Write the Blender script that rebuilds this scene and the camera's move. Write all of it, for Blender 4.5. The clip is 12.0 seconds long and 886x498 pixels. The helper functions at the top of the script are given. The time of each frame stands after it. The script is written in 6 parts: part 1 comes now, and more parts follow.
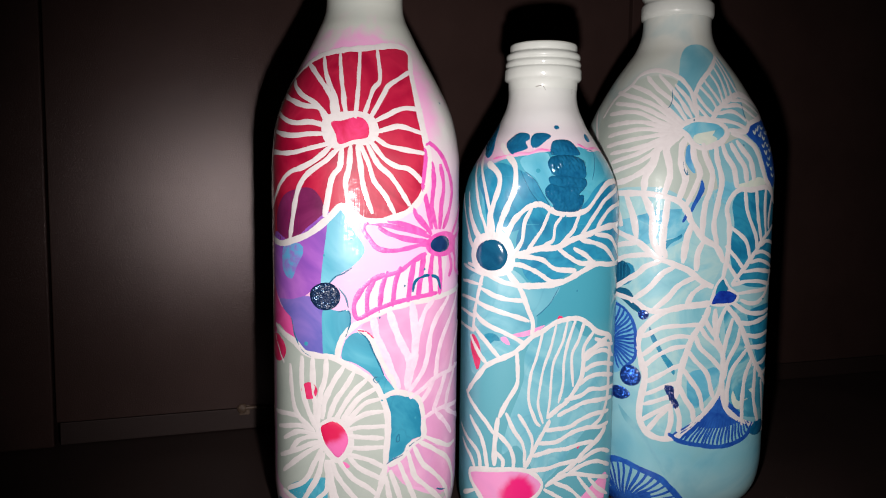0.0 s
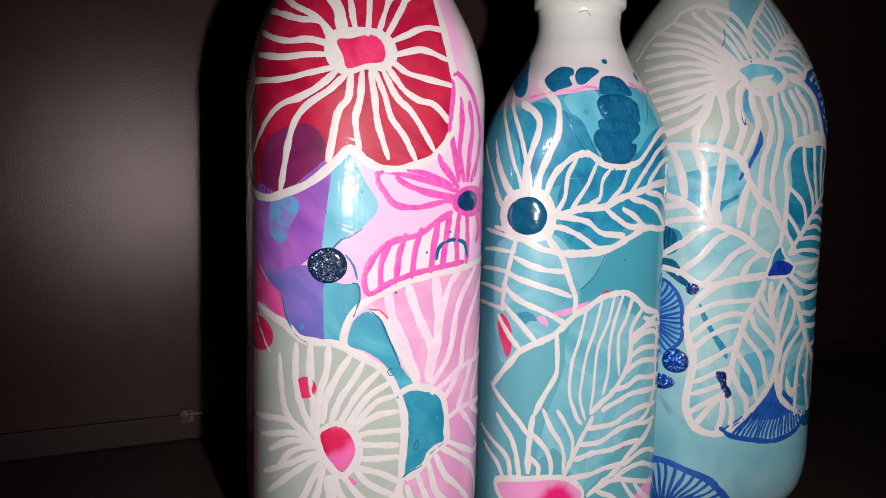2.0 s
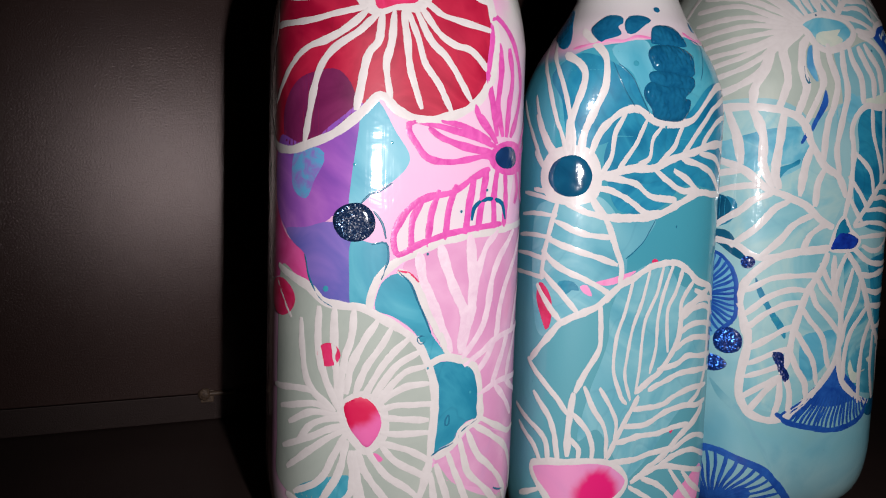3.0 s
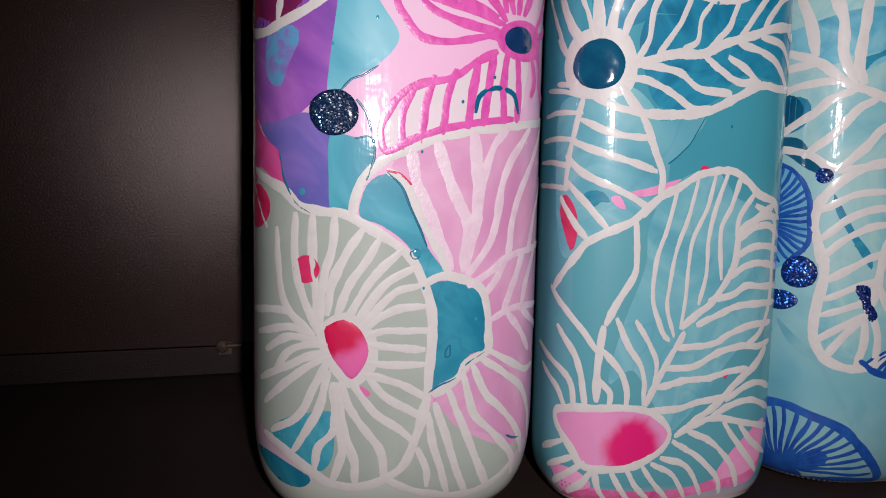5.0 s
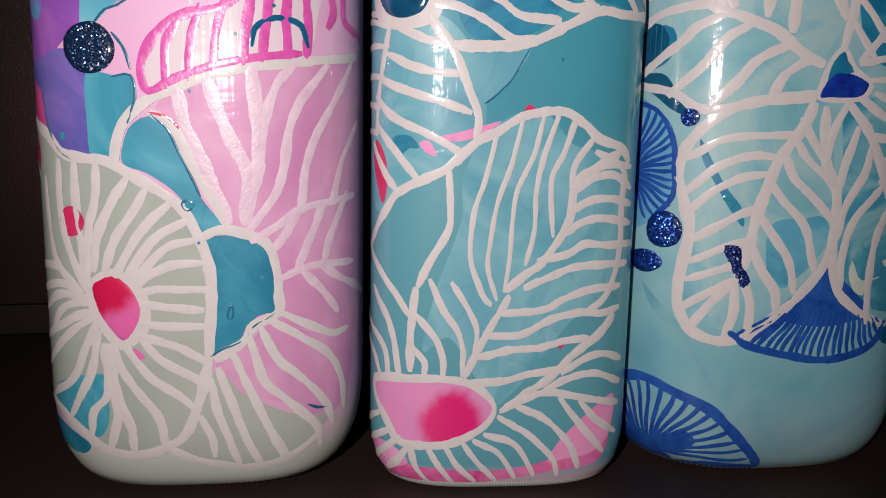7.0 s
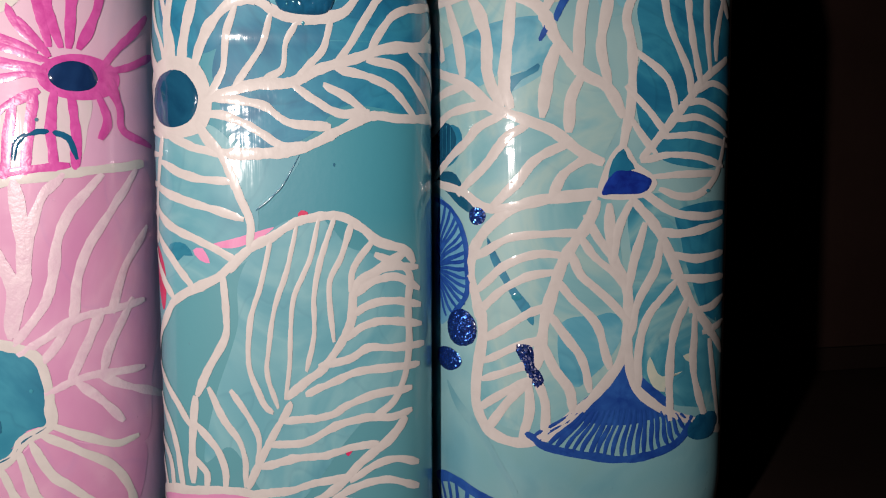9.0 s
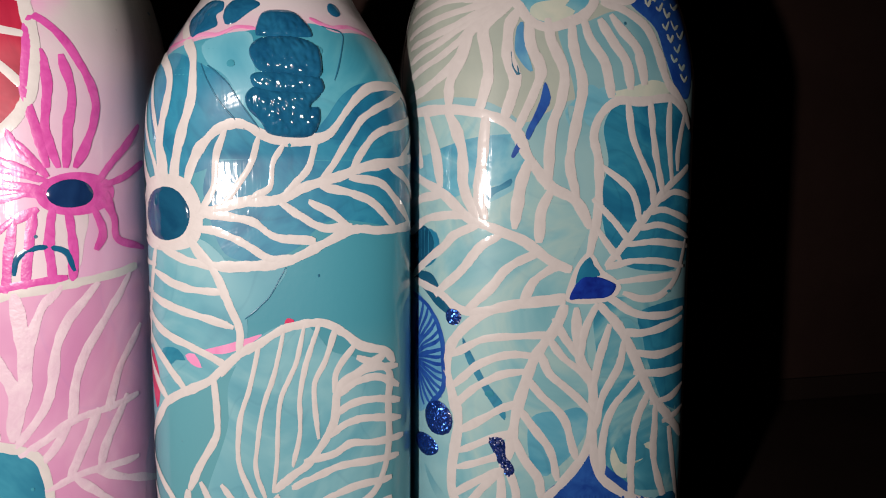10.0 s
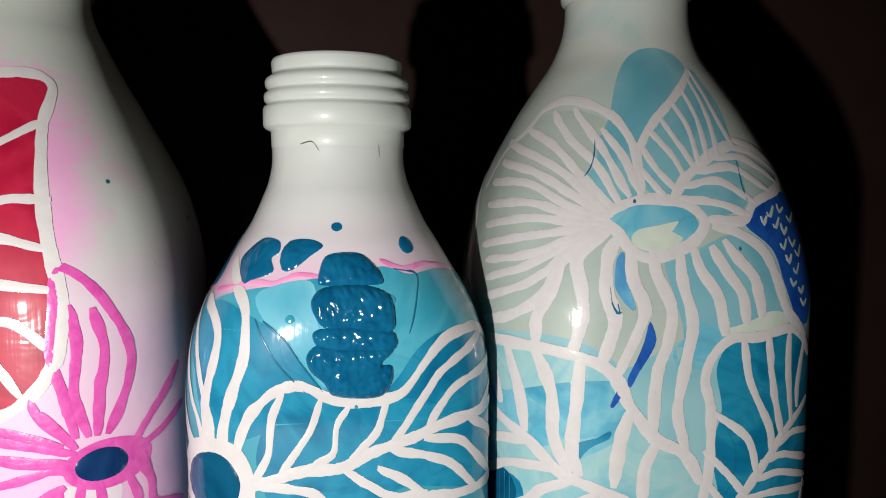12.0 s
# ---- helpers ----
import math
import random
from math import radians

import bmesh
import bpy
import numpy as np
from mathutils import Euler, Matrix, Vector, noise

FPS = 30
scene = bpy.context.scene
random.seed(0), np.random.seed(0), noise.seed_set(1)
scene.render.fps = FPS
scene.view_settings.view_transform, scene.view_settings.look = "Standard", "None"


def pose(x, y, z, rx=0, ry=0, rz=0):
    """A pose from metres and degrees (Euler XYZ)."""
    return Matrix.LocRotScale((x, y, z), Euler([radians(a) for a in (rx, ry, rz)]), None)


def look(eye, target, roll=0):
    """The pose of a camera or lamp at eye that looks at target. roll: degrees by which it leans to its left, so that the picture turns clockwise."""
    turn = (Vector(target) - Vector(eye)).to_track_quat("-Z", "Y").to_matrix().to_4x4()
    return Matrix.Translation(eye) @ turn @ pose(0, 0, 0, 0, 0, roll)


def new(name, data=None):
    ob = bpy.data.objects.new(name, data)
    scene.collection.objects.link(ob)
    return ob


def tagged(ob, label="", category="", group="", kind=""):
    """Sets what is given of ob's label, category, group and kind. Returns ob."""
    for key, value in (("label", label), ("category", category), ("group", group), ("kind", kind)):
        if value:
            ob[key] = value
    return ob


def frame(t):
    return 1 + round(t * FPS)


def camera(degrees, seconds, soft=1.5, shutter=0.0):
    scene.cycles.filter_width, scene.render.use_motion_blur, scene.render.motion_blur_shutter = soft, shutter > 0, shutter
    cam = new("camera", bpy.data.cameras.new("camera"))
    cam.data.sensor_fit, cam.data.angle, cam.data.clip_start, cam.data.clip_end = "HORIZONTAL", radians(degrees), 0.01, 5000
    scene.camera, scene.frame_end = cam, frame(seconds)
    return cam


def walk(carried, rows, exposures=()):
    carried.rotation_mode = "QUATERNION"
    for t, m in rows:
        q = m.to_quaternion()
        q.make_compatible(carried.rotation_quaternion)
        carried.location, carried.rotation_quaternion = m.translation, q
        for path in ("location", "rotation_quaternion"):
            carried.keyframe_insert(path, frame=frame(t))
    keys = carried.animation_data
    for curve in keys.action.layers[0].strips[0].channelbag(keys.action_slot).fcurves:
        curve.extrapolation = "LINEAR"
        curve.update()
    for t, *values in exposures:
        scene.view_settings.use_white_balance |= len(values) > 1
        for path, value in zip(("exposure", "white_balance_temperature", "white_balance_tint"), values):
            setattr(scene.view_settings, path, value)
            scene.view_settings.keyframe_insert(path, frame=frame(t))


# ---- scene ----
cam = camera(61.7, 12.0, soft=1.1)
# seconds, eye x y z in metres, yaw, pitch, roll in degrees
ROWS = [
    (0.0, 0.0018, -0.0010, 0.1755, -1.89, -5.22, -0.68),
    (0.5, -0.0170, 0.0158, 0.1698, -5.17, -5.49, -0.85),
    (1.0, -0.0324, 0.0364, 0.1619, -7.20, -5.81, -1.13),
    (1.5, -0.0403, 0.0466, 0.1614, -9.24, -5.64, -1.32),
    (2.0, -0.0425, 0.0710, 0.1521, -9.27, -4.99, -1.20),
    (2.5, -0.0467, 0.0868, 0.1438, -8.40, -4.81, -1.42),
    (3.0, -0.0419, 0.0908, 0.1351, -7.14, -4.78, -1.80),
    (5.0, -0.0131, 0.1255, 0.1042, -1.01, -5.20, -1.28),
    (5.5, 0.0065, 0.1286, 0.1043, 0.90, -4.90, -1.14),
    (6.0, 0.0264, 0.1402, 0.0996, 2.25, -6.04, -1.12),
    (6.5, 0.0477, 0.1450, 0.1013, 4.22, -7.24, -0.80),
    (7.0, 0.0642, 0.1508, 0.1019, 4.53, -8.53, -1.06),
    (9.0, 0.1235, 0.1596, 0.1159, 4.38, -4.44, 0.14),
    (9.5, 0.1252, 0.1534, 0.1394, 4.51, -6.28, 0.16),
    (10.0, 0.1253, 0.1493, 0.1523, 2.98, -5.93, -0.21),
    (10.5, 0.1182, 0.1546, 0.1705, 2.78, -5.04, -0.07),
    (11.0, 0.1137, 0.1645, 0.1802, 3.64, -4.72, 0.02),
    (11.5, 0.1068, 0.1792, 0.1930, 3.85, -5.08, 0.09),
    (12.0, 0.1036, 0.1830, 0.2117, 3.58, -4.97, 0.09),
]
walk(cam, [(t, pose(x, y, z, 90 + pitch, roll, yaw)) for t, x, y, z, yaw, pitch, roll in ROWS],
     exposures=[(0.0, 0.09, 6500, 10), (1.0, -0.02, 6500, 10), (2.0, -0.11, 6500, 10), (3.2, -0.24, 6400, 10), (5.0, -0.47, 6400, 10), (6.0, -0.54, 6600, 12), (7.0, -0.47, 6700, 13),
                (9.0, -0.43, 7200, 13), (10.0, -0.33, 7100, 12), (11.0, -0.11, 6500, 2), (12.0, 0.02, 6400, 2)])

# ---- light: a dark room, lit by the one hard lamp beside the camera ----
world = bpy.data.worlds.new("night_room")
scene.world = world
world.use_nodes = True
world.node_tree.nodes["Background"].inputs["Color"].default_value = (0.9, 0.85, 0.8, 1)
world.node_tree.nodes["Background"].inputs["Strength"].default_value = 0.004

flash = bpy.data.lights.new("flash_lamp", "SPOT")
flash.energy = 5.4
flash.color = (1.0, 0.925, 0.925)
flash.shadow_soft_size = 0.004
flash.spot_size = radians(95)
flash.spot_blend = 1.0
flash_ob = new("flash_lamp", flash)
flash_ob.matrix_world = look((0.017, 0.064, 0.147), (0.046, 0.38, 0.128))


# ---- materials ----
def node_material(name):
    m = bpy.data.materials.new(name)
    m.use_nodes = True
    nt = m.node_tree
    return m, nt, nt.nodes["Principled BSDF"]


def link(nt, a, b):
    nt.links.new(a, b)


def noise_node(nt, scale, detail=3.0, rough=0.55, distortion=0.0):
    tc = nt.nodes.new("ShaderNodeTexCoord")
    n = nt.nodes.new("ShaderNodeTexNoise")
    n.inputs["Scale"].default_value = scale
    n.inputs["Detail"].default_value = detail
    n.inputs["Roughness"].default_value = rough
    n.inputs["Distortion"].default_value = distortion
    link(nt, tc.outputs["Object"], n.inputs["Vector"])
    return n


def ramp_node(nt, source, stops):
    r = nt.nodes.new("ShaderNodeValToRGB")
    while len(r.color_ramp.elements) < len(stops):
        r.color_ramp.elements.new(0.5)
    for e, (p, c) in zip(r.color_ramp.elements, stops):
        e.position, e.color = p, (*c, 1)
    link(nt, source, r.inputs["Fac"])
    return r


def bump_node(nt, source, bsdf, strength, distance):
    b = nt.nodes.new("ShaderNodeBump")
    b.inputs["Strength"].default_value = strength
    b.inputs["Distance"].default_value = distance
    link(nt, source, b.inputs["Height"])
    link(nt, b.outputs["Normal"], bsdf.inputs["Normal"])
    return b


def varnish(nt, bsdf, bubbles=170.0, bare=0.72, size=0.09):
    """A thick brushed varnish coat: slow waves, upright brush streaks, and small bubbles here and there."""
    wave = noise_node(nt, 75.0, 3.0, 0.5, 0.6)
    tc = nt.nodes.new("ShaderNodeTexCoord")
    squash = nt.nodes.new("ShaderNodeVectorMath")
    squash.operation = "MULTIPLY"
    squash.inputs[1].default_value = (1.0, 1.0, 0.07)
    link(nt, tc.outputs["Object"], squash.inputs[0])
    streak = nt.nodes.new("ShaderNodeTexNoise")
    streak.inputs["Scale"].default_value = 620.0
    streak.inputs["Detail"].default_value = 2.0
    link(nt, squash.outputs["Vector"], streak.inputs["Vector"])
    v = nt.nodes.new("ShaderNodeTexVoronoi")
    v.inputs["Scale"].default_value = bubbles
    link(nt, tc.outputs["Object"], v.inputs["Vector"])
    sep = nt.nodes.new("ShaderNodeSeparateColor")
    link(nt, v.outputs["Color"], sep.inputs["Color"])
    some = nt.nodes.new("ShaderNodeMapRange")
    some.inputs["From Min"].default_value = bare
    link(nt, sep.outputs["Red"], some.inputs["Value"])
    dot = nt.nodes.new("ShaderNodeMapRange")
    dot.interpolation_type = "SMOOTHSTEP"
    dot.inputs["From Max"].default_value = size
    dot.inputs["To Min"].default_value = 1.0
    dot.inputs["To Max"].default_value = 0.0
    link(nt, v.outputs["Distance"], dot.inputs["Value"])
    drop = nt.nodes.new("ShaderNodeMath")
    drop.operation = "MULTIPLY"
    link(nt, some.outputs["Result"], drop.inputs[0])
    link(nt, dot.outputs["Result"], drop.inputs[1])
    normal = None
    for height, strength, distance in ((wave.outputs["Fac"], 0.5, 0.0007), (streak.outputs["Fac"], 0.4, 0.00016), (drop.outputs[0], 1.0, 0.0006)):
        b = nt.nodes.new("ShaderNodeBump")
        b.inputs["Strength"].default_value = strength
        b.inputs["Distance"].default_value = distance
        link(nt, height, b.inputs["Height"])
        if normal is not None:
            link(nt, normal, b.inputs["Normal"])
        normal = b.outputs["Normal"]
    link(nt, normal, bsdf.inputs["Coat Normal"])
    bsdf.inputs["Coat Roughness"].default_value = 0.085


def paint_material(name, dark, light, scale=60.0, rough=0.45, coat=1.0, spread=0.18, relief=0.06, grain=500.0, bubbles=(170.0, 0.72, 0.09)):
    """Glossy varnished paint: pools of lighter and darker pigment, fine brushed relief."""
    m, nt, bsdf = node_material(name)
    n = noise_node(nt, scale, 4.0, 0.6, 0.8)
    r = ramp_node(nt, n.outputs["Fac"], [(0.5 - spread, dark), (0.5 + spread, light)])
    link(nt, r.outputs["Color"], bsdf.inputs["Base Color"])
    bsdf.inputs["Roughness"].default_value = rough
    bsdf.inputs["Coat Weight"].default_value = coat
    bsdf.inputs["Specular IOR Level"].default_value = 0.25
    if coat:
        varnish(nt, bsdf, *bubbles)
    g = noise_node(nt, grain, 2.0)
    bump_node(nt, g.outputs["Fac"], bsdf, relief, 0.0004)
    return m


def laminate_material(name, a, b, rough):
    m, nt, bsdf = node_material(name)
    n = noise_node(nt, 9.0, 5.0, 0.6)
    r = ramp_node(nt, n.outputs["Fac"], [(0.3, a), (0.7, b)])
    link(nt, r.outputs["Color"], bsdf.inputs["Base Color"])
    bsdf.inputs["Roughness"].default_value = rough
    bsdf.inputs["Specular IOR Level"].default_value = 0.25
    bsdf.inputs["Specular Tint"].default_value = (1.0, 0.86, 0.83, 1)
    g = noise_node(nt, 1100.0, 3.0, 0.65)
    bump_node(nt, g.outputs["Fac"], bsdf, 0.55, 0.00025)
    return m


LAMINATE = laminate_material("dark_laminate", (0.025, 0.0145, 0.0125), (0.038, 0.022, 0.019), 0.25)
# door laminate with shade put into its colour, so the plinth blends with the table
LAMINATE_LOW = laminate_material("dark_laminate_plinth_shaded", (0.014, 0.009, 0.0078), (0.021, 0.013, 0.0115), 0.5)
TABLE = laminate_material("black_table_top", (0.022, 0.015, 0.0135), (0.034, 0.022, 0.0195), 0.5)
PLASTER = laminate_material("room_plaster", (0.52, 0.48, 0.45), (0.60, 0.56, 0.52), 0.8)
RUST = paint_material("rusty_metal", (0.03, 0.018, 0.012), (0.11, 0.075, 0.05), 900.0, 0.5, 0.0)


# ---- mesh helpers ----
def mesh_object(name, verts, faces, material, parent=None, smooth=True, label=""):
    me = bpy.data.meshes.new(name)
    me.from_pydata([tuple(v) for v in verts], [], faces)
    me.update()
    if smooth:
        for p in me.polygons:
            p.use_smooth = True
    me.materials.append(material)
    ob = new(name, me)
    if parent is not None:
        ob.parent = parent
    if label:
        tagged(ob, label=label)
    return ob


def part(name, bm, material, parent=None, label=""):
    me = bpy.data.meshes.new(name)
    bm.to_mesh(me)
    bm.free()
    me.materials.append(material)
    ob = new(name, me)
    if parent is not None:
        ob.parent = parent
    if label:
        tagged(ob, label=label)
    return ob


def box_bm(x0, x1, y0, y1, z0, z1, bevel=0.0):
    bm = bmesh.new()
    bmesh.ops.create_cube(bm, size=1.0)
    for v in bm.verts:
        v.co = Vector((x0 + (v.co.x + 0.5) * (x1 - x0), y0 + (v.co.y + 0.5) * (y1 - y0), z0 + (v.co.z + 0.5) * (z1 - z0)))
    if bevel:
        bmesh.ops.bevel(bm, geom=bm.edges[:], offset=bevel, segments=2, affect="EDGES", profile=0.5)
    return bm


def piece(name, dims, material, place=None, bevel=0.0, label="", category="", kind="structure"):
    ob = part(name, box_bm(*dims, bevel), material)
    if place is not None:
        ob.matrix_world = place
    return tagged(ob, label=label, category=category, kind=kind)


# ---- setting: table top, dark cabinet front behind, plain room round it ----
WALL = pose(-0.120, 0.510, 0.0, 0, 0, 16.5)   # local x along the cabinet front, local y into it
piece("table_top", (-0.75, 0.75, -0.30, 0.02, -0.03, 0.0), TABLE, WALL, 0.003, "black matt table top under the bottles", "table")
piece("cabinet_door", (-0.1168, 0.30, 0.0, 0.018, 0.0160, 1.2), LAMINATE, WALL, 0.0005, "dark brown laminate cabinet door", "cabinet door")
piece("cabinet_stile", (-0.75, -0.118, -0.003, 0.018, 0.0005, 1.2), LAMINATE, WALL, 0.0012, "dark brown laminate cabinet side panel", "panel")
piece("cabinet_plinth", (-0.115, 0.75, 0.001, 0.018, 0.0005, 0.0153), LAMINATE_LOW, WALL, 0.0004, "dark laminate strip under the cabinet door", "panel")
piece("cabinet_panel", (0.303, 0.75, 0.0, 0.018, 0.0160, 1.2), LAMINATE, WALL, 0.0005, "dark brown laminate cabinet door", "panel")
piece("floor", (-2.5, 2.5, -3.0, 1.2, -0.78, -0.75), PLASTER, None, 0.0, "plain dim floor of the room", "floor")
piece("ceiling", (-2.5, 2.5, -3.0, 1.2, 1.80, 1.83), PLASTER, None, 0.0, "plain dim ceiling", "ceiling")
piece("wall_north", (-2.5, 2.5, 1.2, 1.3, -0.75, 1.8), PLASTER, None, 0.0, "plain dim wall", "wall")
piece("wall_south", (-2.5, 2.5, -3.1, -3.0, -0.75, 1.8), PLASTER, None, 0.0, "plain dim wall", "wall")
piece("wall_east", (2.5, 2.6, -3.0, 1.2, -0.75, 1.8), PLASTER, None, 0.0, "plain dim wall", "wall")
piece("wall_west", (-2.6, -2.5, -3.0, 1.2, -0.75, 1.8), PLASTER, None, 0.0, "plain dim wall", "wall")


# small rusty latch on the joint under the door
latch = new("cabinet_latch")
latch.matrix_world = WALL @ pose(0.0, -0.001, 0.0158)
tagged(latch, label="small rusty metal latch on the cabinet joint", category="latch")
bm = bmesh.new()
bmesh.ops.create_uvsphere(bm, u_segments=14, v_segments=10, radius=0.0034)
for v in bm.verts:
    v.co.y *= 0.6
    v.co *= 1 + 0.18 * noise.noise(v.co * 500)
part("latch_knob", bm, RUST, latch)
bm = bmesh.new()
bmesh.ops.create_cone(bm, segments=12, radius1=0.0013, radius2=0.0011, depth=0.014, cap_ends=True, matrix=Matrix.Translation((0.0095, -0.0004, 0.0003)) @ Matrix.Rotation(radians(90), 4, "Y"))
part("latch_pin", bm, RUST, latch)
part("latch_plate", box_bm(-0.002, 0.005, 0.0002, 0.0012, -0.0048, 0.002, 0.0004), RUST, latch)


# ---- bottles ----
def glide(table, z):
    """Smooth interpolation in a short table of (height, value), with no overshoot."""
    if z <= table[0][0]:
        return table[0][1]
    for i in range(len(table) - 1):
        (a, u), (b, v) = table[i], table[i + 1]
        if z <= b:
            s = (v - u) / (b - a)
            s0 = (u - table[i - 1][1]) / (a - table[i - 1][0]) if i else s
            s1 = (table[i + 2][1] - v) / (table[i + 2][0] - b) if i + 2 < len(table) else s
            m0 = 2 * s0 * s / (s0 + s) if s0 * s > 0 else 0.0
            m1 = 2 * s1 * s / (s1 + s) if s1 * s > 0 else 0.0
            h, t = b - a, (z - a) / (b - a)
            return (2 * t ** 3 - 3 * t * t + 1) * u + (t ** 3 - 2 * t * t + t) * h * m0 + (3 * t * t - 2 * t ** 3) * v + (t ** 3 - t * t) * h * m1
    return table[-1][1]


class Glass:
    """Shape of a bottle: a soft square body that turns round towards the neck. Millimetres and degrees."""

    def __init__(self, x, y, turn, power, profile, round_from, round_to, depth=1.0):
        self.x, self.y, self.turn, self.power, self.profile, self.depth = x, y, turn, power, profile, depth
        self.round_from, self.round_to = round_from, round_to

    def point(self, angle, z, lift=0.0):
        """Angle from the front, positive to the right; height; distance off the glass."""
        f = min(1.0, max(0.0, (z - self.round_from) / (self.round_to - self.round_from)))
        n = self.power + (2.0 - self.power) * f
        w = glide(self.profile, z)
        a = radians(angle - 90)
        b = a - radians(self.turn)
        k = self.depth + (1.0 - self.depth) * f
        r = w / (abs(math.cos(b)) ** n + abs(math.sin(b) / k) ** n) ** (1.0 / n)
        r += lift
        return Vector((r * math.cos(a), r * math.sin(a), z)) * 0.001


SHAPE = {
    "tall": Glass(-25.9, 382.6, 10.6, 3.1, [(0, 31), (1.2, 35.5), (4, 39.8), (8, 42.4), (14, 44.6), (22, 45.8), (30, 46.2), (185, 46.2), (193, 45.6), (202, 44.2), (211, 41.7), (221, 37.4), (230, 32.9), (239, 28.2), (245, 25.2), (250, 22.9), (255, 20.6), (259, 19.4), (263, 19), (267, 18.9)], 185, 255),
    "short": Glass(64.0, 377.0, 9.5, 3.2, [(0, 29.5), (1, 32.5), (3, 35.2), (6, 37.2), (10, 38.4), (16, 39.1), (155.3, 39.1), (162.8, 38.9), (170.3, 38), (177.4, 36.2), (184.4, 33.2), (191.4, 29), (197.4, 25.5), (202.4, 22.4), (207.9, 19.9), (213.4, 17.8), (218.4, 17), (221.4, 17)], 156, 210, 0.625),
    "blue": Glass(144.4, 415.6, 12.4, 2.9, [(0, 32.1), (1.2, 36.9), (4, 41.3), (8, 44.1), (14, 46.4), (22, 47.8), (30, 48.3), (180, 48.3), (189, 47.6), (198, 46.1), (207, 43.8), (216.2, 40.5), (225.5, 36), (233.7, 31.5), (241, 26.8), (249.3, 21.5), (257.5, 18.7), (261.7, 18.2), (265.8, 18.1)], 180, 252),
}
FINISH = {  # neck finish above the shoulder: height and radius, with the bead and the screw rings
    "tall": [(267, 18.9), (271, 18.9), (272, 20.6), (274, 21.2), (277, 21.2), (278, 20.4), (279.5, 19.3), (282, 19.3), (283, 20.2), (284.5, 20.2), (285.5, 19.3), (288, 19.3), (289, 20.2), (290.5, 20.2), (291.5, 19.3), (294, 19.2), (295, 18.4), (295.2, 17), (294, 16.4), (270, 15.6)],
    "short": [(221.1, 17.1), (225.3, 17.2), (225.9, 18.5), (226.7, 19.1), (230.7, 19.1), (231.5, 18.8), (232, 18.1), (232.4, 18.1), (233, 18.7), (233.9, 18.8), (234.8, 18.6), (235.4, 17.8), (235.9, 17.7), (236.5, 18.3), (237.5, 18.5), (238.5, 18.2), (239.2, 17.2), (239.7, 16.5), (240.2, 16.6), (242.5, 16.8), (243.4, 16.5), (243.7, 15.8), (243.3, 15), (242.1, 14.6), (223.1, 13.9)],
    "blue": [(265.3, 18.1), (266.3, 19.2), (267.9, 19.5), (272.5, 19.5), (273.6, 18.8), (274.4, 17.9), (276.1, 17.9), (277.2, 19), (278.7, 19), (279.8, 17.9), (282.3, 17.9), (283.4, 19), (284.9, 19), (286, 17.9), (288.6, 17.8), (289.6, 17), (289.8, 15.9), (288.6, 15.3), (263.7, 14.7)],
}


def body_mesh(key, material, parent):
    g = SHAPE[key]
    top = g.profile[-1][0]
    zs = [0, 0.6, 1.2, 2.5, 4, 6, 8, 11, 14, 18, 22, 26]
    z = 30.0
    while z < top:
        zs.append(z)
        z += 1.2 if z > 145 else 5.0
    zs.append(top)
    n = 180
    verts, faces = [], []
    for z in zs:
        verts += [g.point(360.0 * i / n, z) for i in range(n)]
    for j in range(len(zs) - 1):
        for i in range(n):
            k = (i + 1) % n
            faces.append((j * n + i, j * n + k, (j + 1) * n + k, (j + 1) * n + i))
    faces.append(tuple(range(n - 1, -1, -1)))
    return mesh_object("body", verts, faces, material, parent)


def finish_mesh(key, material, parent):
    ring = FINISH[key]
    n = 96
    verts, faces = [], []
    for z, r in ring:
        for i in range(n):
            a = 2 * math.pi * i / n
            verts.append((r * math.cos(a) * 0.001, r * math.sin(a) * 0.001, z * 0.001))
    for j in range(len(ring) - 1):
        for i in range(n):
            k = (i + 1) % n
            faces.append((j * n + i, j * n + k, (j + 1) * n + k, (j + 1) * n + i))
    faces.append(tuple((len(ring) - 1) * n + i for i in range(n)))
    return mesh_object("neck_ring", verts, faces, material, parent, label="white painted screw neck")


def bottle(key, label, material, neck_material):
    g = SHAPE[key]
    ob = new("painted_bottle")
    ob.matrix_world = pose(g.x * 0.001, g.y * 0.001, 0)
    tagged(ob, label=label, category="bottle", group="painted bottles")
    body_mesh(key, material, ob)
    finish_mesh(key, neck_material, ob)
    return ob


ENAMEL = paint_material("pale_enamel", (0.52, 0.55, 0.505), (0.56, 0.585, 0.54), 30.0, 0.4, 0.6)
from mathutils.geometry import delaunay_2d_cdt

DEGREE = 0.78  # millimetres along the glass for one degree


def bezier_like(points, closed=False, step=1.2):
    """A smooth curve through a few points (degrees, mm), evenly sampled."""
    p = [Vector((a * DEGREE, z)) for a, z in points]
    n = len(p)
    if n == 2:
        p = [p[0], (p[0] + p[1]) / 2, p[1]]
        n = 3
    out = []
    for i in range(n if closed else n - 1):
        if closed:
            a, b, c, d = p[i - 1], p[i], p[(i + 1) % n], p[(i + 2) % n]
        else:
            b, c = p[i], p[i + 1]
            a = p[i - 1] if i else b * 2 - c
            d = p[i + 2] if i + 2 < n else c * 2 - b
        m = max(2, int((c - b).length / step))
        for k in range(m):
            t = k / m
            out.append(0.5 * ((2 * b) + (c - a) * t + (2 * a - 5 * b + 4 * c - d) * t * t + (3 * b - a - 3 * c + d) * t ** 3))
    if not closed:
        out.append(p[-1])
    return out


